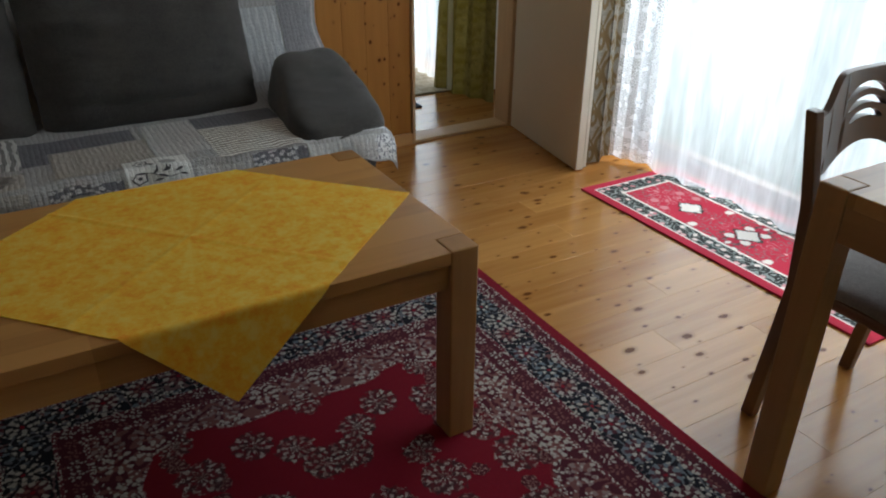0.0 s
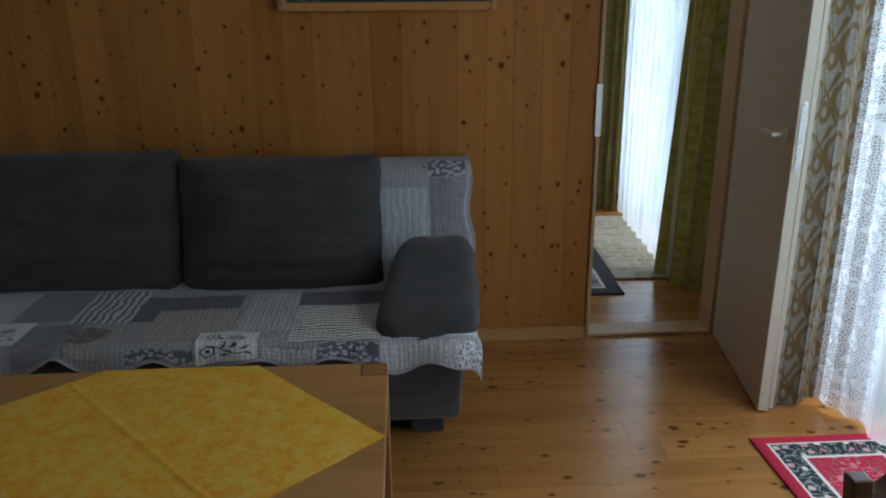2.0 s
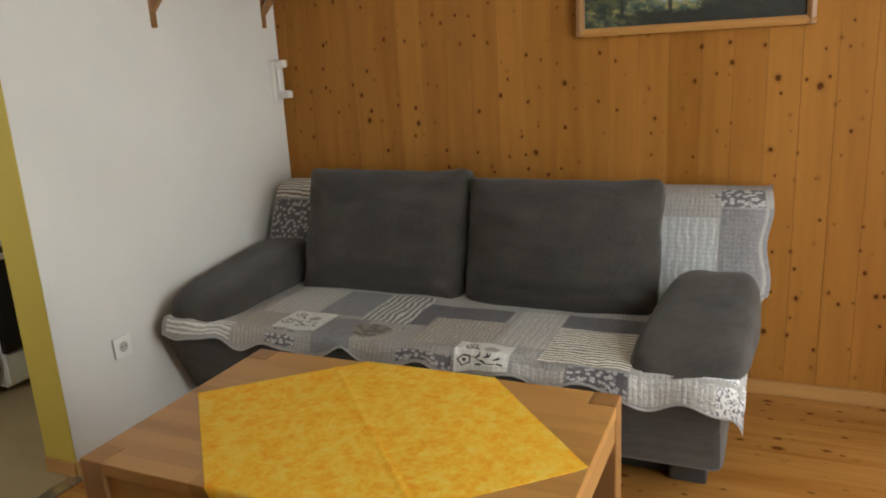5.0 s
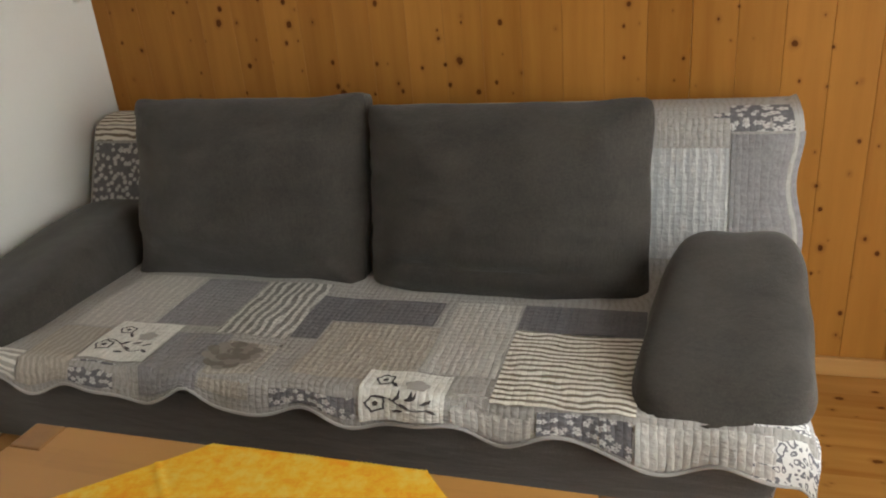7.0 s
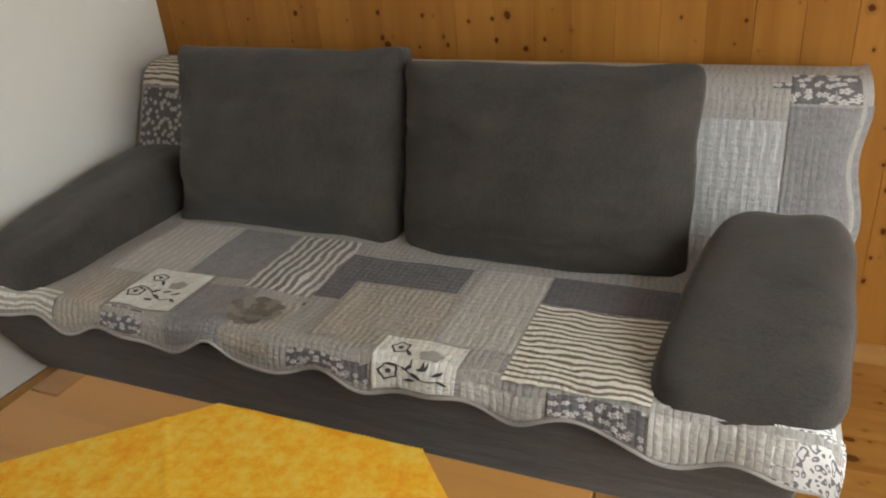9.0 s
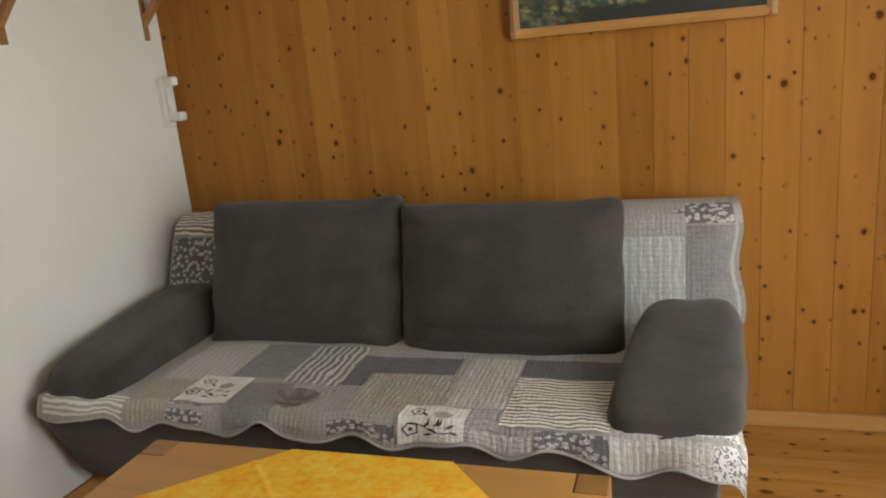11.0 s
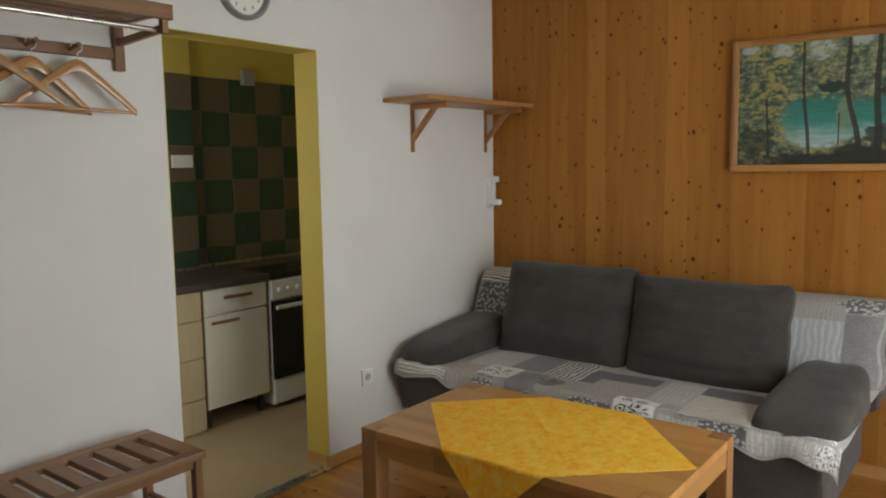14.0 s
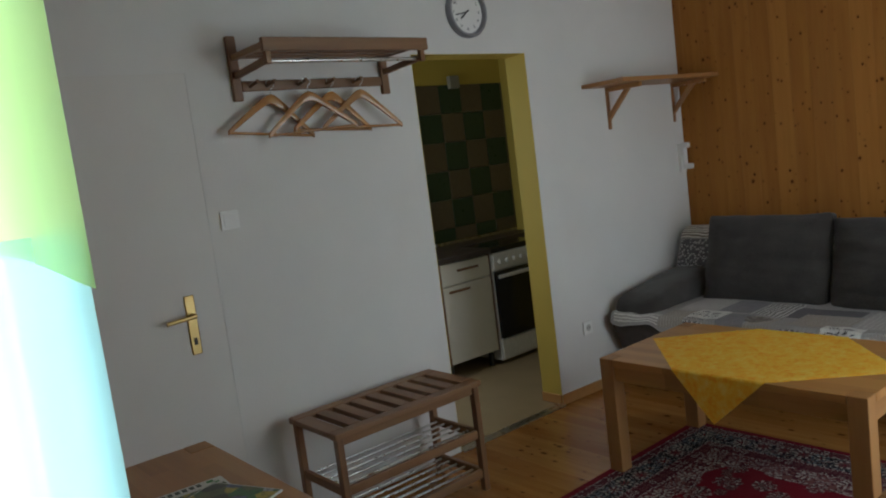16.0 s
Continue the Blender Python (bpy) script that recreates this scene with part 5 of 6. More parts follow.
CH = chair()
CH.location.x += 0.05
cushion = thing("seat_cushion", (2.81, 0.84, 0.435), "flat grey seat cushion with tie strings on the chair", "cushion")
SEAT_GREY = cloth("taupe_fabric", (0.105, 0.088, 0.080), (0.20, 0.172, 0.158))
part("pad", pad(2.62, 3.09, 0.62, 1.03, 0.434, 0.487, 4, 14), SEAT_GREY, cushion, smooth=True)
for x in (2.64, 2.98):
    part("tie", rod((x, 1.0, 0.45), (x - 0.01, 1.015, 0.40), 0.004), SEAT_GREY, cushion)

# ---- shoe bench ----
BX0, BX1, BY0, BY1, BH = 0.085, 0.472, 0.150, 0.914, 0.528
bench = thing("shoe_bench", ((BX0 + BX1) / 2, (BY0 + BY1) / 2, 0), "dark walnut slatted shoe bench with chrome rod shelves", "bench")
for y in (BY0, BY1 - 0.03):
    for x in (BX0 + 0.01, BX1 - 0.045):
        part("leg", box(x, x + 0.035, y, y + 0.03, 0.0, BH - 0.028, 0.004), WALNUT_Z, bench)
part("top_rail", box(BX0, BX0 + 0.06, BY0 - 0.012, BY1 + 0.012, BH - 0.028, BH, 0.006), WALNUT_Y, bench)
part("top_rail", box(BX1 - 0.055, BX1, BY0 - 0.012, BY1 + 0.012, BH - 0.028, BH, 0.006), WALNUT_Y, bench)
nsl = 9
pitch = (BY1 - BY0 + 0.024) / nsl
for i in range(nsl):
    y = BY0 - 0.012 + i * pitch + (0.0 if i == 0 else 0.016)
    y2 = BY0 - 0.012 + (i + 1) * pitch - (0.0 if i == nsl - 1 else 0.016)
    part("slat", box(BX0 + 0.0605, BX1 - 0.0555, y, y2, BH - 0.024, BH - 0.001, 0.003), WALNUT_X, bench)
part("apron", box(BX1 - 0.040, BX1 - 0.022, BY0 + 0.03, BY1 - 0.03, BH - 0.062, BH - 0.028, 0.003), WALNUT_Y, bench)
for z in (0.275, 0.085):
    for y in (BY0 + 0.005, BY1 - 0.027):
        part("side_rail", box(BX0 + 0.045, BX1 - 0.045, y, y + 0.02, z - 0.02, z + 0.018, 0.003), WALNUT_X, bench)
    part("shelf_rail", box(BX1 - 0.037, BX1 - 0.018, BY0 + 0.03, BY1 - 0.03, z - 0.02, z + 0.02, 0.003), WALNUT_Y, bench)
    for i in range(5):
        x = BX0 + 0.062 + i * 0.058
        part("shelf_rod", rod((x, BY0 + 0.02, z), (x, BY1 - 0.02, z), 0.0055), STEEL, bench, "chrome rod", True)

# ---- coat rack and hangers ----
rack = thing("coat_rack", (0, 0.55, 1.9), "dark walnut wall coat rack with a hat shelf and chrome rail", "coat rack")
for y in (0.155, 0.925):
    part("upright", box(0.001, 0.024, y, y + 0.042, 1.895, 2.165, 0.005), WALNUT_Z, rack)
    part("arm", box(0.024, 0.325, y + 0.010, y + 0.032, 2.062, 2.088, 0.003), WALNUT_X, rack)
    bm = prism([(0.024, 1.985), (0.024, 2.012), (0.318, 2.030), (0.318, 2.004)], "y", y + 0.011, y + 0.031, 0.002)
    part("brace", bm, WALNUT_X, rack)
    part("post", box(0.305, 0.330, y + 0.009, y + 0.033, 1.998, 2.062, 0.003), WALNUT_Z, rack)
for i, x in enumerate((0.045, 0.115, 0.185, 0.255)):
    part("shelf_slat", box(x, x + 0.045, 0.1875, 0.9345, 2.066, 2.082, 0.003), WALNUT_Y, rack)
part("front_rail", box(0.318, 0.342, 0.150, 0.972, 2.045, 2.098, 0.004), WALNUT_Y, rack)
part("hook_rail", box(0.001, 0.020, 0.197, 0.925, 1.935, 1.978, 0.004), WALNUT_Y, rack)
part("rail", rod((0.285, 0.18, 2.014), (0.285, 0.95, 2.014), 0.009, seg=14), STEEL, rack, "chrome rail", True)
for y in (0.235, 0.315, 0.467, 0.613, 0.758):
    part("peg", rod((0.020, y, 1.955), (0.092, y, 1.966), 0.008), WALNUT_X, rack, smooth=True)


def hanger(y, x, yaw, tip=0.0):
    """Wooden clothes hanger with a wire hook and a trouser bar, hung flat to the wall."""
    h = new("clothes_hanger")
    h.location = (x, y, 1.972)
    h.rotation_euler = (radians(tip), 0, radians(yaw))
    tagged(h, "light varnished wooden clothes hanger on a rack peg", "hanger", "hangers on the coat rack")
    zc, n = -0.078, 18
    half, fall = 0.212, 0.150

    def piece(name, bm, material):
        ob = new(name, finish(name, bm, material, True))
        ob.parent = h
        return tagged(ob, "")

    up, lo = [], []
    for i in range(-n, n + 1):
        t = abs(i) / n
        k = (math.sqrt(t * t + 0.018) - 0.134) / 0.875
        th = 0.042 * (1 - 0.5 * t)
        up.append((i / n * half, zc - fall * k + th / 2))
        lo.append((i / n * half, zc - fall * k - th / 2))
    piece("shoulder_bar", prism(up + lo[::-1], "x", -0.008, 0.008, 0.003), HANGER_WOOD)
    piece("bar", rod((0, 0.012 - half, zc - fall), (0, half - 0.012, zc - fall), 0.006), HANGER_WOOD)
    bm = bmesh.new()
    prev = Vector((0, 0, zc + 0.01))
    for i in range(12):
        a = math.pi * (-0.45 + 1.45 * i / 11)
        p = Vector((0, 0.019 * math.cos(a), -0.014 + 0.019 * math.sin(a)))
        rod(prev, p, 0.002, bm, 6)
        prev = p
    piece("hook", bm, STEEL)
    return h


for y, x, yaw, tip in ((0.315, 0.044, 5, -5), (0.613, 0.050, 4, -3), (0.758, 0.072, -4, -2), (0.467, 0.088, -7, 2)):
    hanger(y, x, yaw, tip)

# ---- things on the white wall ----
def wall_clock():
    c = thing("wall_clock", (0, 1.538, 2.300), "round grey-rimmed wall clock with a white dial", "clock")
    R = 0.135
    bm = bmesh.new()
    prof = [(R, 0.002), (R, 0.028), (R - 0.006, 0.036), (R - 0.016, 0.036), (R - 0.022, 0.026), (R - 0.024, 0.012)]
    n = 48
    rings = [[bm.verts.new((x, 1.538 + r * math.cos(2 * math.pi * i / n), 2.300 + r * math.sin(2 * math.pi * i / n))) for i in range(n)] for r, x in prof]
    for a, b in zip(rings, rings[1:]):
        for i in range(n):
            bm.faces.new((a[i], a[(i + 1) % n], b[(i + 1) % n], b[i]))
    bm.faces.new(rings[0])
    part("rim", bm, plain("clock_grey", (0.30, 0.30, 0.32), 0.35, 0.4), c, smooth=True)
    part("dial", rod((0.010, 1.538, 2.300), (0.0135, 1.538, 2.300), R - 0.0225, seg=48), WHITE_PLASTIC, c, "white dial")
    for k in range(12):
        a = radians(30 * k)
        txt = bpy.data.curves.new("numeral", "FONT")
        txt.body = str(12 if k == 0 else k)
        txt.size, txt.align_x, txt.align_y, txt.extrude = 0.024, "CENTER", "CENTER", 0.0004
        to = new("tmp_text", txt)
        me = bpy.data.meshes.new_from_object(to.evaluated_get(bpy.context.evaluated_depsgraph_get()))
        bpy.data.objects.remove(to)
        me.transform(Matrix(((0, 0, 1, 0.0142), (1, 0, 0, 0.088 * math.sin(a)), (0, 1, 0, 0.088 * math.cos(a)), (0, 0, 0, 1))))
        me.materials.clear()
        me.materials.append(BLACK)
        o = new("numeral", me)
        o.parent = c
    for hours, length, wd in ((7.72, 0.055, 0.0045), (43 / 5, 0.08, 0.003)):
        a = radians(30 * hours)
        d = Vector((0, math.sin(a), math.cos(a)))
        part("hand_pointer", rod(Vector((0.017, 1.538, 2.300)) - d * 0.015, Vector((0.017, 1.538, 2.300)) + d * length, wd, seg=6), BLACK, c)
    return c


wall_clock()

sw = thing("light_switch", (0, 0.055, 1.405), "square white light switch on the wall", "switch")
part("plate", box(0.001, 0.010, 0.014, 0.096, 1.366, 1.446, 0.003), WHITE_PLASTIC, sw)
part("rocker", box(0.010, 0.014, 0.026, 0.084, 1.378, 1.434, 0.002), WHITE_PLASTIC, sw)
SOCKET_X = SLANT * (2.236 - OY1)
so = thing("power_socket", (0, 2.236, 0.412), "white wall power socket", "socket")
bm = box(0.001, 0.011, 2.195, 2.277, 0.371, 0.453, 0.003)
part("plate", bm, WHITE_PLASTIC, so)
part("cup", rod((0.0105, 2.236, 0.412), (0.0125, 2.236, 0.412), 0.021, seg=24), plain("socket_grey", (0.5, 0.49, 0.46), 0.4), so)
for dy in (-0.0095, 0.0095):
    part("hole", rod((0.0125, 2.236 + dy, 0.412), (0.0132, 2.236 + dy, 0.412), 0.003), BLACK, so)
so.location.x += SOCKET_X

shelf = thing("wall_shelf", (0.17, 2.9, 1.86), "light oak wall shelf on two braced brackets", "shelf")
part("board", box(0.001, 0.342, 2.405, 3.378, 1.860, 1.884, 0.003), OAK_Y, shelf)
for y in (2.635, 3.315):
    br = part("bracket", box(0.001, 0.030, y - 0.016, y + 0.016, 1.60, 1.8595, 0.004), OAK_Z, shelf)
    part("arm", box(0.0305, 0.285, y - 0.014, y + 0.014, 1.832, 1.8595, 0.003), OAK_X, br)
    bm = prism([(0.0305, 1.655), (0.0305, 1.695), (0.165, 1.8318), (0.205, 1.8318)], "y", y - 0.012, y + 0.012, 0.002)
    part("brace", bm, OAK_Z, br)

shelf.location.x += 0.010
shelf.rotation_euler = (0, 0, radians(-2.0))

ph = thing("intercom", (0.03, 3.36, 1.29), "white intercom handset in its wall cradle", "intercom")
part("cradle", box(0.001, 0.030, 3.318, 3.378, 1.262, 1.46, 0.006), WHITE_PLASTIC, ph)
bm = box(0.032, 0.052, 3.328, 3.368, 1.300, 1.452, 0.008)
box(0.030, 0.078, 3.326, 3.370, 1.425, 1.462, 0.008, bm=bm)
box(0.030, 0.095, 3.326, 3.370, 1.282, 1.318, 0.008, bm=bm)
part("handset", bm, WHITE_PLASTIC, ph)

ph.location.x += 0.046
ph.location.z -= 0.010

# ---- painting ----
pic = thing("painting", (1.95, WOOD_Y, 1.47), "framed painting of slender trees before a turquoise forest lake", "painting")
PX0, PX1, PZ0, PZ1 = 1.534, 2.402, 1.470, 2.118
FW = 0.032
for x0, x1, z0, z1 in ((PX0, PX1, PZ0, PZ0 + FW), (PX0, PX1, PZ1 - FW, PZ1)):
    bm = prism([(WOOD_Y - 0.002, z0), (WOOD_Y - 0.034, z0), (WOOD_Y - 0.040, (z0 + z1) / 2), (WOOD_Y - 0.034, z1), (WOOD_Y - 0.002, z1)], "x", x0, x1, 0.002)
    part("frame_rail", bm, OAK_X, pic)
for x0, x1 in ((PX0 - 0.001, PX0 + FW), (PX1 - FW, PX1 + 0.001)):
    bm = prism([(x0, WOOD_Y - 0.002), (x0, WOOD_Y - 0.035), ((x0 + x1) / 2, WOOD_Y - 0.041), (x1, WOOD_Y - 0.035), (x1, WOOD_Y - 0.002)], "z", PZ0 + 0.001, PZ1 - 0.001, 0.002)
    part("frame_stile", bm, OAK_Z, pic)


def painting_material():
    m, nt, b = nodes_of("lake_painting")
    g = Graph(nt)
    p = g.local()
    x, y, z = g.xyz(p)
    W, H = PX1 - PX0, PZ1 - PZ0
    u = g.m("DIVIDE", g.m("ADD", x, 1.95 - PX0), W)
    v = g.m("DIVIDE", g.m("ADD", z, 1.47 - PZ0), H)
    uv = g.node("CombineXYZ", i0=g.m("MULTIPLY", u, 1.33), i1=v, i2=0.0).outputs[0]
    n1 = g.noise(uv, 5, 4, 0.65)
    n2 = g.noise(g.scaled(uv, (1, 1.5, 1)), 15, 5, 0.72)
    n3 = g.noise(g.scaled(uv, (1, 7, 1)), 6, 3)
    rag = g.m("SUBTRACT", n2, 0.5)
    soft = g.m("SUBTRACT", n1, 0.5)

    def blot(cu, cv, ru, rv, edge=0.35, fray=2.2, drift=1.2):
        """A ragged oval patch of brushwork."""
        a_, b_ = g.m("DIVIDE", g.m("SUBTRACT", u, cu), ru), g.m("DIVIDE", g.m("SUBTRACT", v, cv), rv)
        q = g.m("ADD", g.m("ADD", g.m("MULTIPLY", a_, a_), g.m("MULTIPLY", b_, b_)), g.m("ADD", g.m("MULTIPLY", rag, fray), g.m("MULTIPLY", soft, drift)))
        return g.ramp(q, ((max(0.0, 1.0 - edge), 1.0), (1.0, 0.0)))

    # woods: shade, grey-green middle tone and dabs of ochre leaves, thickest on the left
    wood_ = g.ramp(n2, ((0.33, (0.016, 0.032, 0.027)), (0.44, (0.062, 0.098, 0.070)), (0.54, (0.155, 0.185, 0.110)), (0.66, (0.33, 0.34, 0.21))))
    ochre = g.m("MULTIPLY", g.ramp(g.m("ADD", n2, g.m("MULTIPLY", soft, 0.6)), ((0.50, 0.0), (0.58, 0.8))), g.ramp(g.m("ADD", u, g.m("MULTIPLY", soft, 0.5)), ((0.38, 1.0), (0.62, 0.25))))
    col = g.mix(ochre, wood_, (0.34, 0.28, 0.085))
    haze = g.mix(n1, (0.36, 0.44, 0.42), (0.55, 0.62, 0.60))
    for cu, cv, ru, rv in ((0.475, 0.90, 0.085, 0.10), (0.66, 0.95, 0.06, 0.06), (0.27, 0.90, 0.06, 0.05), (0.10, 0.92, 0.05, 0.03)):
        col = g.mix(g.m("MULTIPLY", blot(cu, cv, ru, rv, 0.6, 6.5, 3.5), 0.7), col, haze)
    # lake: dark reflection under the far wood, clear turquoise, pale shallows
    deep = g.ramp(g.m("ADD", v, g.m("MULTIPLY", soft, 0.16)), ((0.17, (0.42, 0.54, 0.54)), (0.27, (0.26, 0.42, 0.41)), (0.36, (0.050, 0.255, 0.215)), (0.50, (0.030, 0.185, 0.155)), (0.60, (0.030, 0.115, 0.095))))
    deep = g.mix(g.ramp(n3, ((0.35, 0.35), (0.6, 0.0))), deep, (0.015, 0.10, 0.085))
    lake = g.m("MAXIMUM", blot(0.46, 0.36, 0.21, 0.21, fray=1.6), blot(0.78, 0.38, 0.24, 0.16, fray=1.8))
    col = g.mix(lake, col, deep)
    col = g.mix(g.m("MULTIPLY", blot(0.91, 0.30, 0.075, 0.075, fray=1.2), 0.9), col, (0.40, 0.54, 0.58))
    col = g.mix(blot(0.53, 0.61, 0.085, 0.045), col, (0.022, 0.045, 0.042))
    # a pale leafy sapling and low growth on the left shore
    col = g.mix(g.m("MULTIPLY", blot(0.595, 0.40, 0.05, 0.13), 0.75), col, g.mix(n2, (0.08, 0.13, 0.085), (0.30, 0.36, 0.25)))
    col = g.mix(g.m("MULTIPLY", blot(0.13, 0.22, 0.12, 0.12), 0.7), col, (0.020, 0.030, 0.026))
    bank = g.mix(n2, (0.008, 0.009, 0.011), (0.050, 0.052, 0.044))
    shore = g.m("SUBTRACT", g.m("ADD", v, g.m("MULTIPLY", soft, 0.16)), g.m("MULTIPLY", g.ramp(u, ((0.45, 0.0), (0.7, 1.0))), 0.055))
    col = g.mix(g.m("MULTIPLY", g.ramp(shore, ((0.105, 1.0), (0.135, 0.0))), g.ramp(u, ((0.16, 0.45), (0.30, 1.0)))), col, bank)
    for u0, w, foot, top, bend, bow in ((0.405, 0.0085, 0.11, 1.0, -0.045, 0.006), (0.640, 0.0130, 0.13, 1.0, -0.075, 0.016), (0.752, 0.0160, 0.12, 1.0, -0.010, 0.005), (0.905, 0.0080, 0.20, 0.80, -0.05, 0.008), (0.200, 0.0060, 0.10, 0.56, -0.02, 0.004), (0.565, 0.0035, 0.18, 0.42, 0.02, 0.003)):
        line = g.m("ADD", u0, g.m("ADD", g.m("MULTIPLY", g.m("SUBTRACT", v, 0.3), bend), g.m("MULTIPLY", g.m("SINE", g.m("MULTIPLY", v, 8.0)), bow)))
        dist = g.m("ADD", g.m("ABSOLUTE", g.m("SUBTRACT", u, line)), g.m("MULTIPLY", rag, 0.010))
        thick = g.m("MULTIPLY", w, g.m("SUBTRACT", 1.25, g.m("MULTIPLY", v, 0.5)))
        f = g.m("MULTIPLY", g.m("LESS_THAN", dist, thick), g.m("MULTIPLY", g.m("GREATER_THAN", v, foot), g.m("LESS_THAN", v, top)))
        col = g.mix(g.m("MULTIPLY", f, 0.92), col, g.mix(n2, (0.010, 0.012, 0.012), (0.050, 0.048, 0.040)))
    for cu, cv, ru, rv in ((0.765, 0.24, 0.075, 0.095), (0.80, 0.56, 0.06, 0.04), (0.62, 0.15, 0.09, 0.045), (0.86, 0.42, 0.05, 0.025)):
        col = g.mix(g.m("MULTIPLY", blot(cu, cv, ru, rv, fray=3.0), 0.88), col, bank)
    nt.links.new(col, b.inputs["Base Color"])
    b.inputs["Roughness"].default_value = 0.45
    g.bump(b, n2, 0.25, 0.002)
    return m


part("canvas", box(PX0 + FW - 0.004, PX1 - FW + 0.004, WOOD_Y - 0.026, WOOD_Y - 0.003, PZ0 + FW - 0.004, PZ1 - FW + 0.004), painting_material(), pic)

# ---- desk: magazines ----
def cover_print_material():
    """Glossy cover photograph: dark foliage with green, blue, yellow and white blotches."""
    m, nt, b = nodes_of("cover_print")
    g = Graph(nt)
    p = g.local()
    v = g.vor(g.node("VectorMath", op="MULTIPLY_ADD", i0=g.noise(p, 18, 2, 0.5, out=1), i1=(0.05, 0.05, 0.0), i2=p).outputs[0], 26, "F1", "2D")
    pick = g.xyz(v.outputs["Color"])
    col = g.ramp(pick[0], ((0.0, (0.020, 0.030, 0.018)), (0.26, (0.10, 0.13, 0.045)), (0.44, (0.030, 0.17, 0.045)), (0.58, (0.10, 0.12, 0.26)), (0.72, (0.42, 0.44, 0.46)), (0.86, (0.48, 0.38, 0.05))), "CONSTANT")
    col = g.mix(g.ramp(g.noise(p, 70, 3), ((0.42, 0.0), (0.62, 0.6))), col, (0.03, 0.035, 0.02))
    nt.links.new(col, b.inputs["Base Color"])
    b.inputs["Roughness"].default_value = 0.3
    return m


COVER_PRINT = cover_print_material()


def sheet_stack(name, cx, cy, w, d, turn, z, h, label, spots):
    t = thing(name, (cx, cy, z), label, "magazine")
    t.rotation_euler = (0, 0, radians(turn))
    ob = new("page_block", finish("page_block", box(-w / 2, w / 2, -d / 2, d / 2, 0, h, 0.001), PAPER))
    ob.parent = t
    for x0, x1, y0, y1, mat in spots:
        o = new("print", finish("print", box(x0 * w - w / 2, x1 * w - w / 2, y0 * d - d / 2, y1 * d - d / 2, h, h + 0.0006), mat))
        o.parent = t
    return t


MASTHEAD = [(0.035, 0.105, 0.16 + 0.085 * i, 0.16 + 0.085 * i + 0.055, PRINT_DARK) for i in range(7)]
MASTHEAD += [(0.035, 0.085, 0.80, 0.88, PRINT_GREEN), (0.10, 0.13, 0.84, 0.93, PRINT_GREEN), (0.17, 0.97, 0.03, 0.97, COVER_PRINT)]
sheet_stack("newspaper", 1.155, -0.655, 0.30, 0.225, -4, 0.7515, 0.005, "white newspaper with a dark masthead on the table", MASTHEAD)
sheet_stack("magazine", 1.205, -0.615, 0.235, 0.205, 24, 0.7575, 0.005, "glossy magazine with a colourful nature photograph", [(0.02, 0.98, 0.02, 0.98, COVER_PRINT)])

# ---- kitchen ----
CF = -0.955
unit = thing("kitchen_cabinet", (-1.25, 2.1, 0), "cream kitchen base cabinet with a drawer and a door", "cabinet")
part("body", box(KX + 0.055, CF - 0.02, 1.915, 2.375, 0.12, 0.835), LAMINATE, unit)
dr = part("drawer_front", box(CF - 0.019, CF, 1.92, 2.37, 0.682, 0.828, 0.004), LAMINATE, unit)
part("handle", box(CF + 0.012, CF + 0.022, 2.05, 2.25, 0.765, 0.783, 0.004), WALNUT_Y, dr, "brown wooden bar handle")
dd = part("door", box(CF - 0.019, CF, 1.92, 2.37, 0.125, 0.672, 0.004), LAMINATE, unit)
part("handle", box(CF + 0.012, CF + 0.022, 1.955, 2.15, 0.625, 0.643, 0.004), WALNUT_Y, dd, "brown wooden bar handle")
for y0, y1 in ((1.9085, 1.919), (2.371, 2.380)):
    part("edge_strip", box(CF - 0.30, CF - 0.001, y0, y1, 0.12, 0.834, 0.002), WALNUT_Z, unit, "brown wooden edge strip")
for y in (1.95, 2.34):
    part("foot", rod((CF - 0.06, y, 0.004), (CF - 0.06, y, 0.12), 0.018), BLACK, unit)
unit2 = thing("kitchen_cabinet", (-1.25, 1.5, 0), "light wood kitchen drawer cabinet", "cabinet")
part("body", box(KX + 0.055, CF - 0.02, 1.0, 1.908, 0.004, 0.835), BIRCH, unit2)
for z0, z1 in ((0.02, 0.20), (0.21, 0.44), (0.45, 0.66), (0.67, 0.83)):
    part("drawer_front", box(CF - 0.019, CF - 0.001, 1.01, 1.903, z0, z1, 0.004), BIRCH, unit2)
bm = prism([(KX + 0.052, 0.302), (CF + 0.02, 0.302), (CF + 0.02, 2.388), (-1.30, 2.388), (-1.30, KY - 0.002), (KX + 0.002, KY - 0.002), (KX + 0.002, KSTEP + 0.002), (KX + 0.052, KSTEP + 0.002)], "z", 0.836, 0.876, 0.004)
solo("worktop", bm, COUNTER, (-1.25, 1.5, 0.836), "dark stone-pattern kitchen worktop", "worktop")
stove = thing("stove", (-1.1, 2.68, 0), "white freestanding stove with a black oven window", "stove")
ST0, ST1 = 2.394, 2.90
part("body", box(-1.29, CF, ST0, ST1, 0.03, 0.83, 0.006), ENAMEL, stove)
part("cooktop", box(-1.295, CF + 0.01, ST0 + 0.001, ST1 - 0.001, 0.831, 0.872, 0.006), BLACK_GLASS, stove, "black glass cooktop")
part("control_panel", box(CF, CF + 0.022, ST0 + 0.004, ST1 - 0.004, 0.705, 0.828, 0.006), ENAMEL, stove)
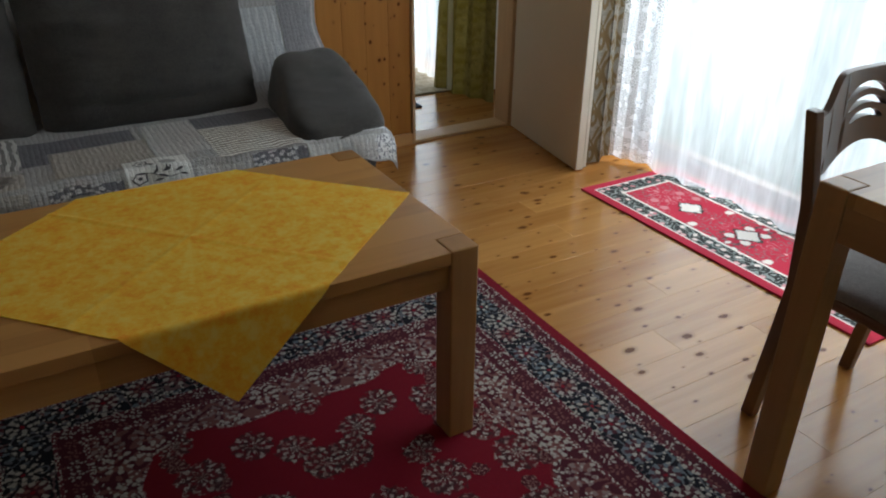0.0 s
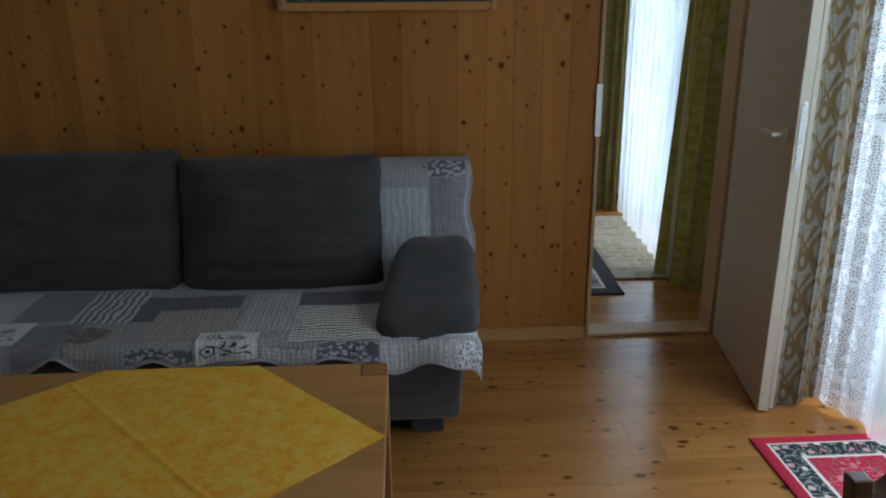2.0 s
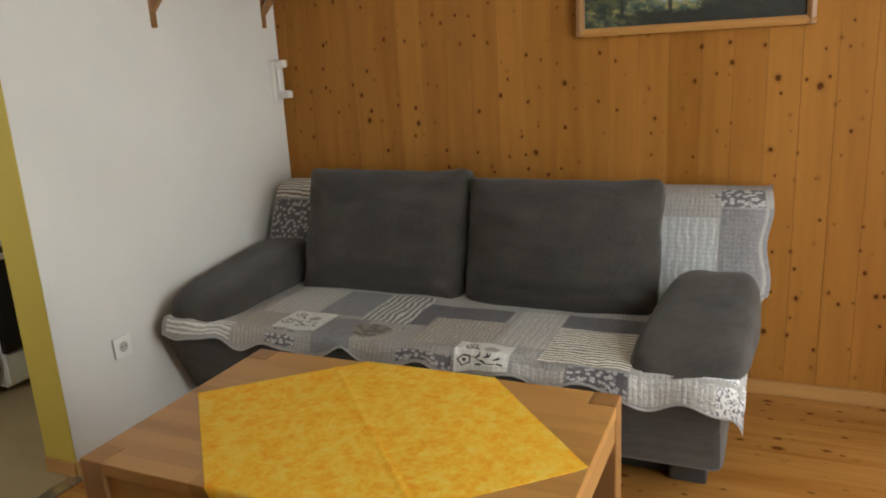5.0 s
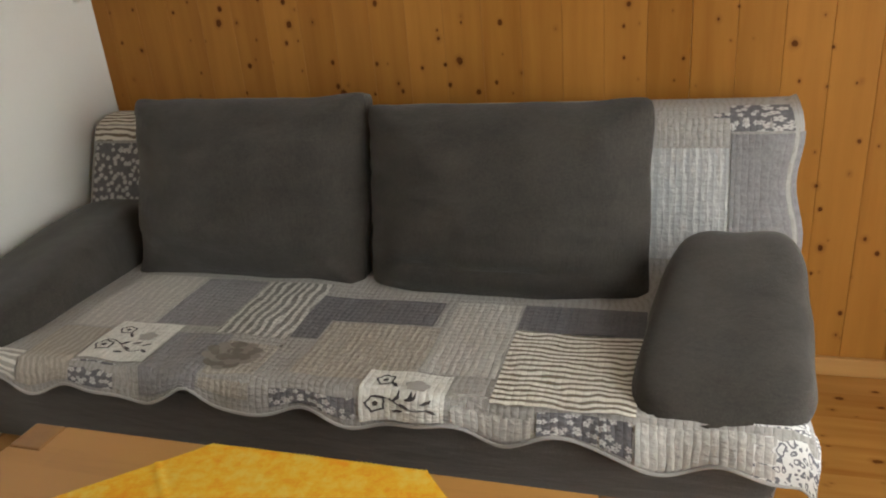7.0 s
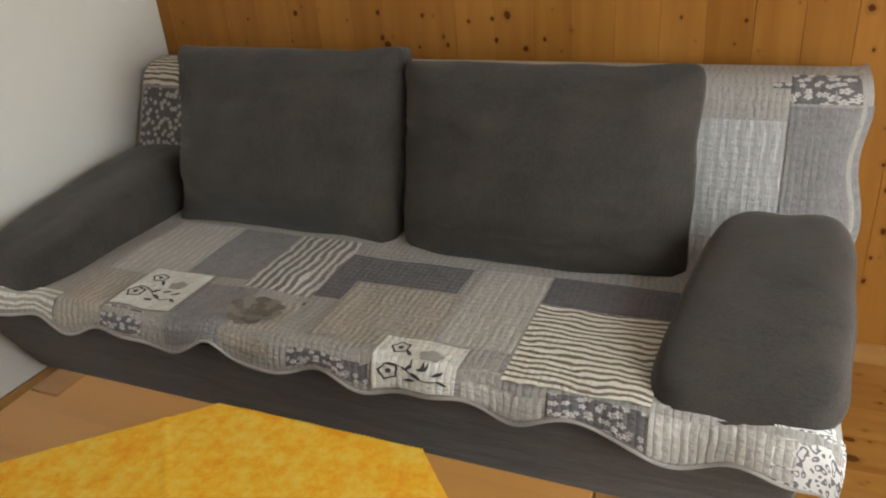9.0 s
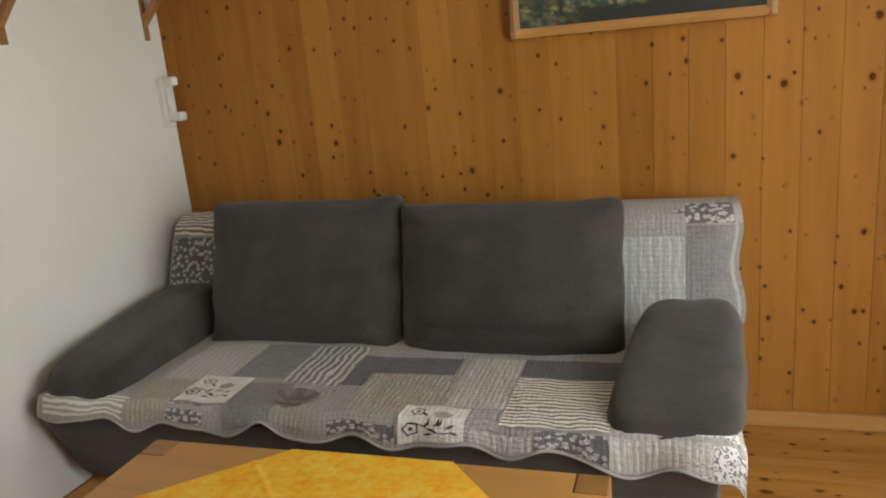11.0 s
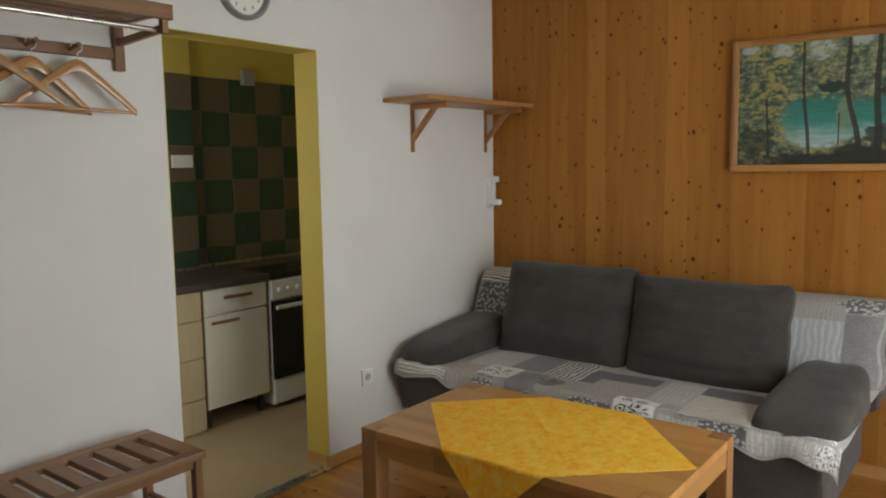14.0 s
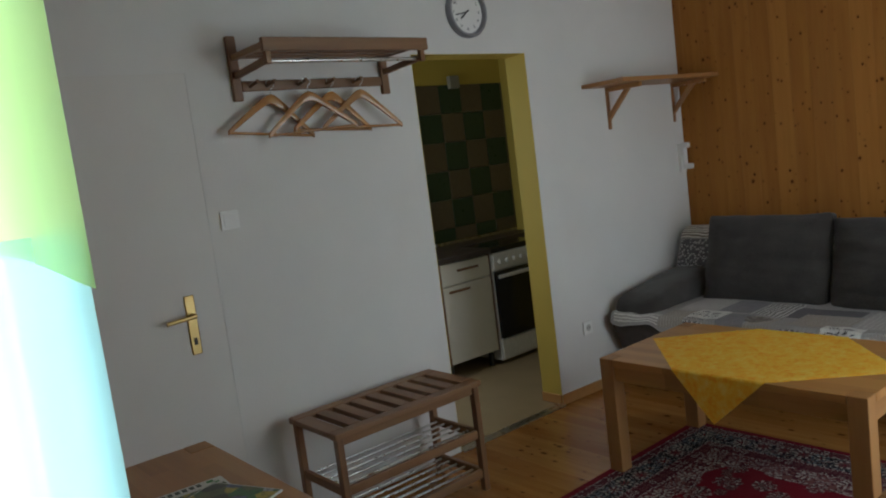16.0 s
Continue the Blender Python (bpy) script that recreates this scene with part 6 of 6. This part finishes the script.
for i in range(5):
    y = ST0 + 0.06 + i * 0.075
    part("knob", rod((CF + 0.022, y, 0.765), (CF + 0.045, y, 0.765), 0.017, seg=16), ENAMEL, stove, smooth=True)
ov = part("oven_door", box(CF, CF + 0.03, ST0 + 0.006, ST1 - 0.006, 0.20, 0.695, 0.006), BLACK_GLASS, stove, "black glass oven door")
part("handle", box(CF + 0.034, CF + 0.052, ST0 + 0.02, ST1 - 0.02, 0.645, 0.672, 0.006), ENAMEL, ov, "white bar handle")
part("drawer", box(CF, CF + 0.02, ST0 + 0.004, ST1 - 0.004, 0.045, 0.19, 0.006), ENAMEL, stove)
structure("tile_edge_trim", box(KX + 0.0005, KX + 0.012, KSTEP + 0.01, KY - 0.012, 0.877, 0.895, bm=box(KX + 0.0505, KX + 0.062, 0.31, KSTEP, 0.877, 0.895)), STEEL, "thin metal strip along the worktop", "trim")
kv = thing("wall_box", (KX, 2.62, 2.02), "small grey junction box on the kitchen tiles", "junction box")
part("cover", box(KX + 0.010, KX + 0.05, 2.70, 2.80, 2.09, 2.19, 0.006), plain("box_grey", (0.28, 0.26, 0.2), 0.5), kv)
ks = thing("power_socket", (KX, 2.2, 1.35), "cream double socket on the kitchen tiles", "socket")
part("plate", box(KX + 0.060, KX + 0.072, 2.11, 2.26, 1.535, 1.615, 0.003), LAMINATE, ks)

# ---- bedroom ----
ward = thing("wardrobe", (2.9, 5.95, 0), "pale birch wardrobe with panelled doors and a low drawer", "wardrobe")
WY = 5.76
part("body", box(1.9, 3.57, WY + 0.02, 6.40, 0.09, 1.955, 0.004), BIRCH, ward)
# Fills the dark gap below the doors; its shade is in the colour.
part("plinth", box(1.93, 3.47, WY + 0.05, 6.38, 0.0, 0.09), DARK_HOLE, ward, "plinth, near-black for the shaded gap under the wardrobe")
part("side_panel", box(3.442, 3.545, WY - 0.002, WY + 0.0195, 0.09, 1.953, 0.003), WALNUT_Z, ward, "brown wooden side panel")
for x0 in (1.845, 2.378, 2.911):
    wd = part("door", box(x0, x0 + 0.526, WY, WY + 0.019, 0.275, 1.95, 0.004), BIRCH, ward)
    part("panel", box(x0 + 0.07, x0 + 0.456, WY - 0.006, WY - 0.0005, 1.15, 1.87, 0.004), BIRCH, wd)
    part("panel", box(x0 + 0.07, x0 + 0.456, WY - 0.006, WY - 0.0005, 0.36, 1.06, 0.004), BIRCH, wd)
    wr = part("drawer", box(x0, x0 + 0.526, WY, WY + 0.019, 0.095, 0.268, 0.004), BIRCH, ward)
    part("handle", box(x0 + 0.20, x0 + 0.32, WY - 0.022, WY - 0.001, 0.175, 0.187, 0.003), ZINC, wr, "metal bar handle")


def dark_mat_material():
    m, nt, b = nodes_of("grey_modern_rug")
    g = Graph(nt)
    p = g.local()
    x, y, z = g.xyz(p)
    d = g.m("MINIMUM", g.m("SUBTRACT", 0.40, g.m("ABSOLUTE", x)), g.m("SUBTRACT", 0.85, g.m("ABSOLUTE", y)))
    n = g.noise(g.scaled(p, (3, 1.3, 1)), 1.6, 3)
    inner = g.ramp(n, ((0.40, (0.03, 0.03, 0.032)), (0.50, (0.30, 0.28, 0.25)), (0.54, (0.05, 0.05, 0.052)), (0.64, (0.42, 0.38, 0.33))))
    col = g.mix(g.m("LESS_THAN", d, 0.10), inner, (0.62, 0.61, 0.58))
    col = g.mix(g.m("LESS_THAN", d, 0.082), col, (0.025, 0.026, 0.03))
    nt.links.new(col, b.inputs["Base Color"])
    b.inputs["Roughness"].default_value = 0.9
    return m


def patch_mat_material():
    m, nt, b = nodes_of("beige_patch_rug")
    g = Graph(nt)
    p = g.local()
    v = g.nt.nodes.new("ShaderNodeTexBrick")
    g.put(v.inputs["Vector"], p)
    for i, c in ((1, (0.36, 0.30, 0.21, 1)), (2, (0.24, 0.19, 0.125, 1)), (3, (0.40, 0.34, 0.25, 1))):
        v.inputs[i].default_value = c
    v.inputs["Scale"].default_value = 3.2
    col = g.mix(g.ramp(g.noise(p, 26, 3), ((0.45, 0.0), (0.6, 0.6))), v.outputs[0], (0.42, 0.36, 0.27))
    nt.links.new(col, b.inputs["Base Color"])
    b.inputs["Roughness"].default_value = 0.95
    return m


r1 = solo("rug", box(-0.40, 0.40, -0.85, 0.85, 0.0005, 0.010, 0.003), dark_mat_material(), (0, 0, 0), "dark grey modern rug with a thin white border line", "rug")
r1.location, r1.rotation_euler = (2.81, 4.78, 0), (0, 0, radians(-1.5))
r2 = solo("rug", box(-0.20, 0.20, -0.66, 0.66, 0.0005, 0.012, 0.003), patch_mat_material(), (0, 0, 0), "beige patchwork rug by the bedroom window", "rug")
r2.location, r2.rotation_euler = (3.42, 4.80, 0), (0, 0, radians(-2))

# ---- boards and planks ----
def board_mesh(w, d, h, bevel=0.0015):
    """Board standing in x, d deep behind y = 0, with eased front edges; origin at its middle bottom."""
    me = bpy.data.meshes.new("board")
    pts = [(-w / 2, d), (-w / 2, bevel), (-w / 2 + bevel, 0), (w / 2 - bevel, 0), (w / 2, bevel), (w / 2, d)]
    n = len(pts)
    verts = [(x, y, 0) for x, y in pts] + [(x, y, h) for x, y in pts]
    faces = [tuple(range(n))[::-1], tuple(range(n, 2 * n))] + [(i, (i + 1) % n, n + (i + 1) % n, n + i) for i in range(n)]
    me.from_pydata(verts, [], faces)
    me.materials.append(PINE_BOARD)
    return me


BW = 0.1188
full = board_mesh(BW - 0.0004, 0.016, 2.60)
count = 24
first = DX0 - 0.002 - count * BW
for i in range(count):
    x = first + (i + 0.5) * BW
    if x - BW / 2 < 0.0:
        continue
    o = new("board", full)
    o.location = (x, WOOD_Y, 0.0)
    o.parent = wall_north
edge = first + BW * math.ceil((0.0 - first) / BW)
if edge > 0.004:
    o = new("board", board_mesh(edge - 0.0012, 0.016, 2.60))
    o.location = (edge / 2, WOOD_Y, 0.0)
    o.parent = wall_north
lint = board_mesh(BW - 0.0012, 0.016, 2.60 - DTOP - 0.035)
for i in range(5):
    o = new("board", lint)
    o.location = (DX0 + (i + 0.5) * BW, WOOD_Y, DTOP + 0.035)
    o.parent = wall_north

PW = 0.128


def plank_mesh(length):
    me = bpy.data.meshes.new("plank")
    e, w, d = 0.0004, PW - 0.0003, 0.02
    pts = [(-w / 2, -d), (w / 2, -d), (w / 2, -e), (w / 2 - e, 0), (-w / 2 + e, 0), (-w / 2, -e)]
    n = len(pts)
    verts = [(0, y, z) for y, z in pts] + [(length, y, z) for y, z in pts]
    faces = [tuple(range(n)), tuple(range(n, 2 * n))[::-1]] + [(i, n + i, n + (i + 1) % n, (i + 1) % n) for i in range(n)]
    me.from_pydata(verts, [], faces)
    me.materials.append(PINE_FLOOR)
    return me


planks = {}
rng = random.Random(5)
y = SY
while y < 6.42:
    x = NX - 0.12 if y < NY - 0.15 else 0.004 if y < WOOD_Y else 1.0
    cut = round(rng.uniform(0.8, 3.0), 1)
    xs = [x, x + min(cut, EAST_X - x - 0.3), EAST_X + 0.05]
    for a, b in zip(xs, xs[1:]):
        length = round(b - a - 0.001, 3)
        if length <= 0.05:
            continue
        if length not in planks:
            planks[length] = plank_mesh(length)
        o = new("plank", planks[length])
        o.location = (a, y + PW / 2, 0.0)
        o.parent = floor
    y += PW

# wall tiles of the kitchen
TS = 0.225
GREEN_TILE = plain("green_tile", (0.030, 0.062, 0.032), 0.3, wear=0.5)
BROWN_TILE = plain("brown_tile", (0.140, 0.104, 0.060), 0.35, wear=0.5)


def tile_mesh(w, h, mat):
    bm = box(0, 0.008, -w / 2, w / 2, 0, h, 0.002, seg=1)
    return finish("tile", bm, mat)


kw = bpy.data.objects["wall_kitchen_west"]
GROUT = paint("tile_grout", (0.22, 0.19, 0.13), 0.9)
bm = box(KX + 0.0002, KX + 0.003, KSTEP, KY - 0.001, 0.897, 2.124)
box(KX + 0.0502, KX + 0.053, 0.31, KSTEP - 0.0005, 0.897, 2.124, bm=bm)
bed = new("grout", finish("grout", bm, GROUT))
bed.parent = kw
tiles = {}
for row in range(6):
    z0 = 0.897 + (row - 1) * TS + 0.105
    z0, h = (0.897, 0.102) if row == 0 else (z0, TS - 0.004)
    columns = [(KSTEP - (c + 0.5) * TS, TS, KX + 0.0505, c % 2) for c in range(8)]
    columns += [(KSTEP + 0.049, 0.088, KX + 0.0005, 1)]
    columns += [(KSTEP + 0.094 + (c + 0.5) * TS, TS, KX + 0.0005, c % 2) for c in range(4)]
    for y, wide, x, odd in columns:
        green = (row + odd) % 2 == 0
        key = (h, green, wide)
        if key not in tiles:
            tiles[key] = tile_mesh(wide - 0.004, h, GREEN_TILE if green else BROWN_TILE)
        o = new("tile", tiles[key])
        o.location = (x, y, z0)
        o.parent = kw
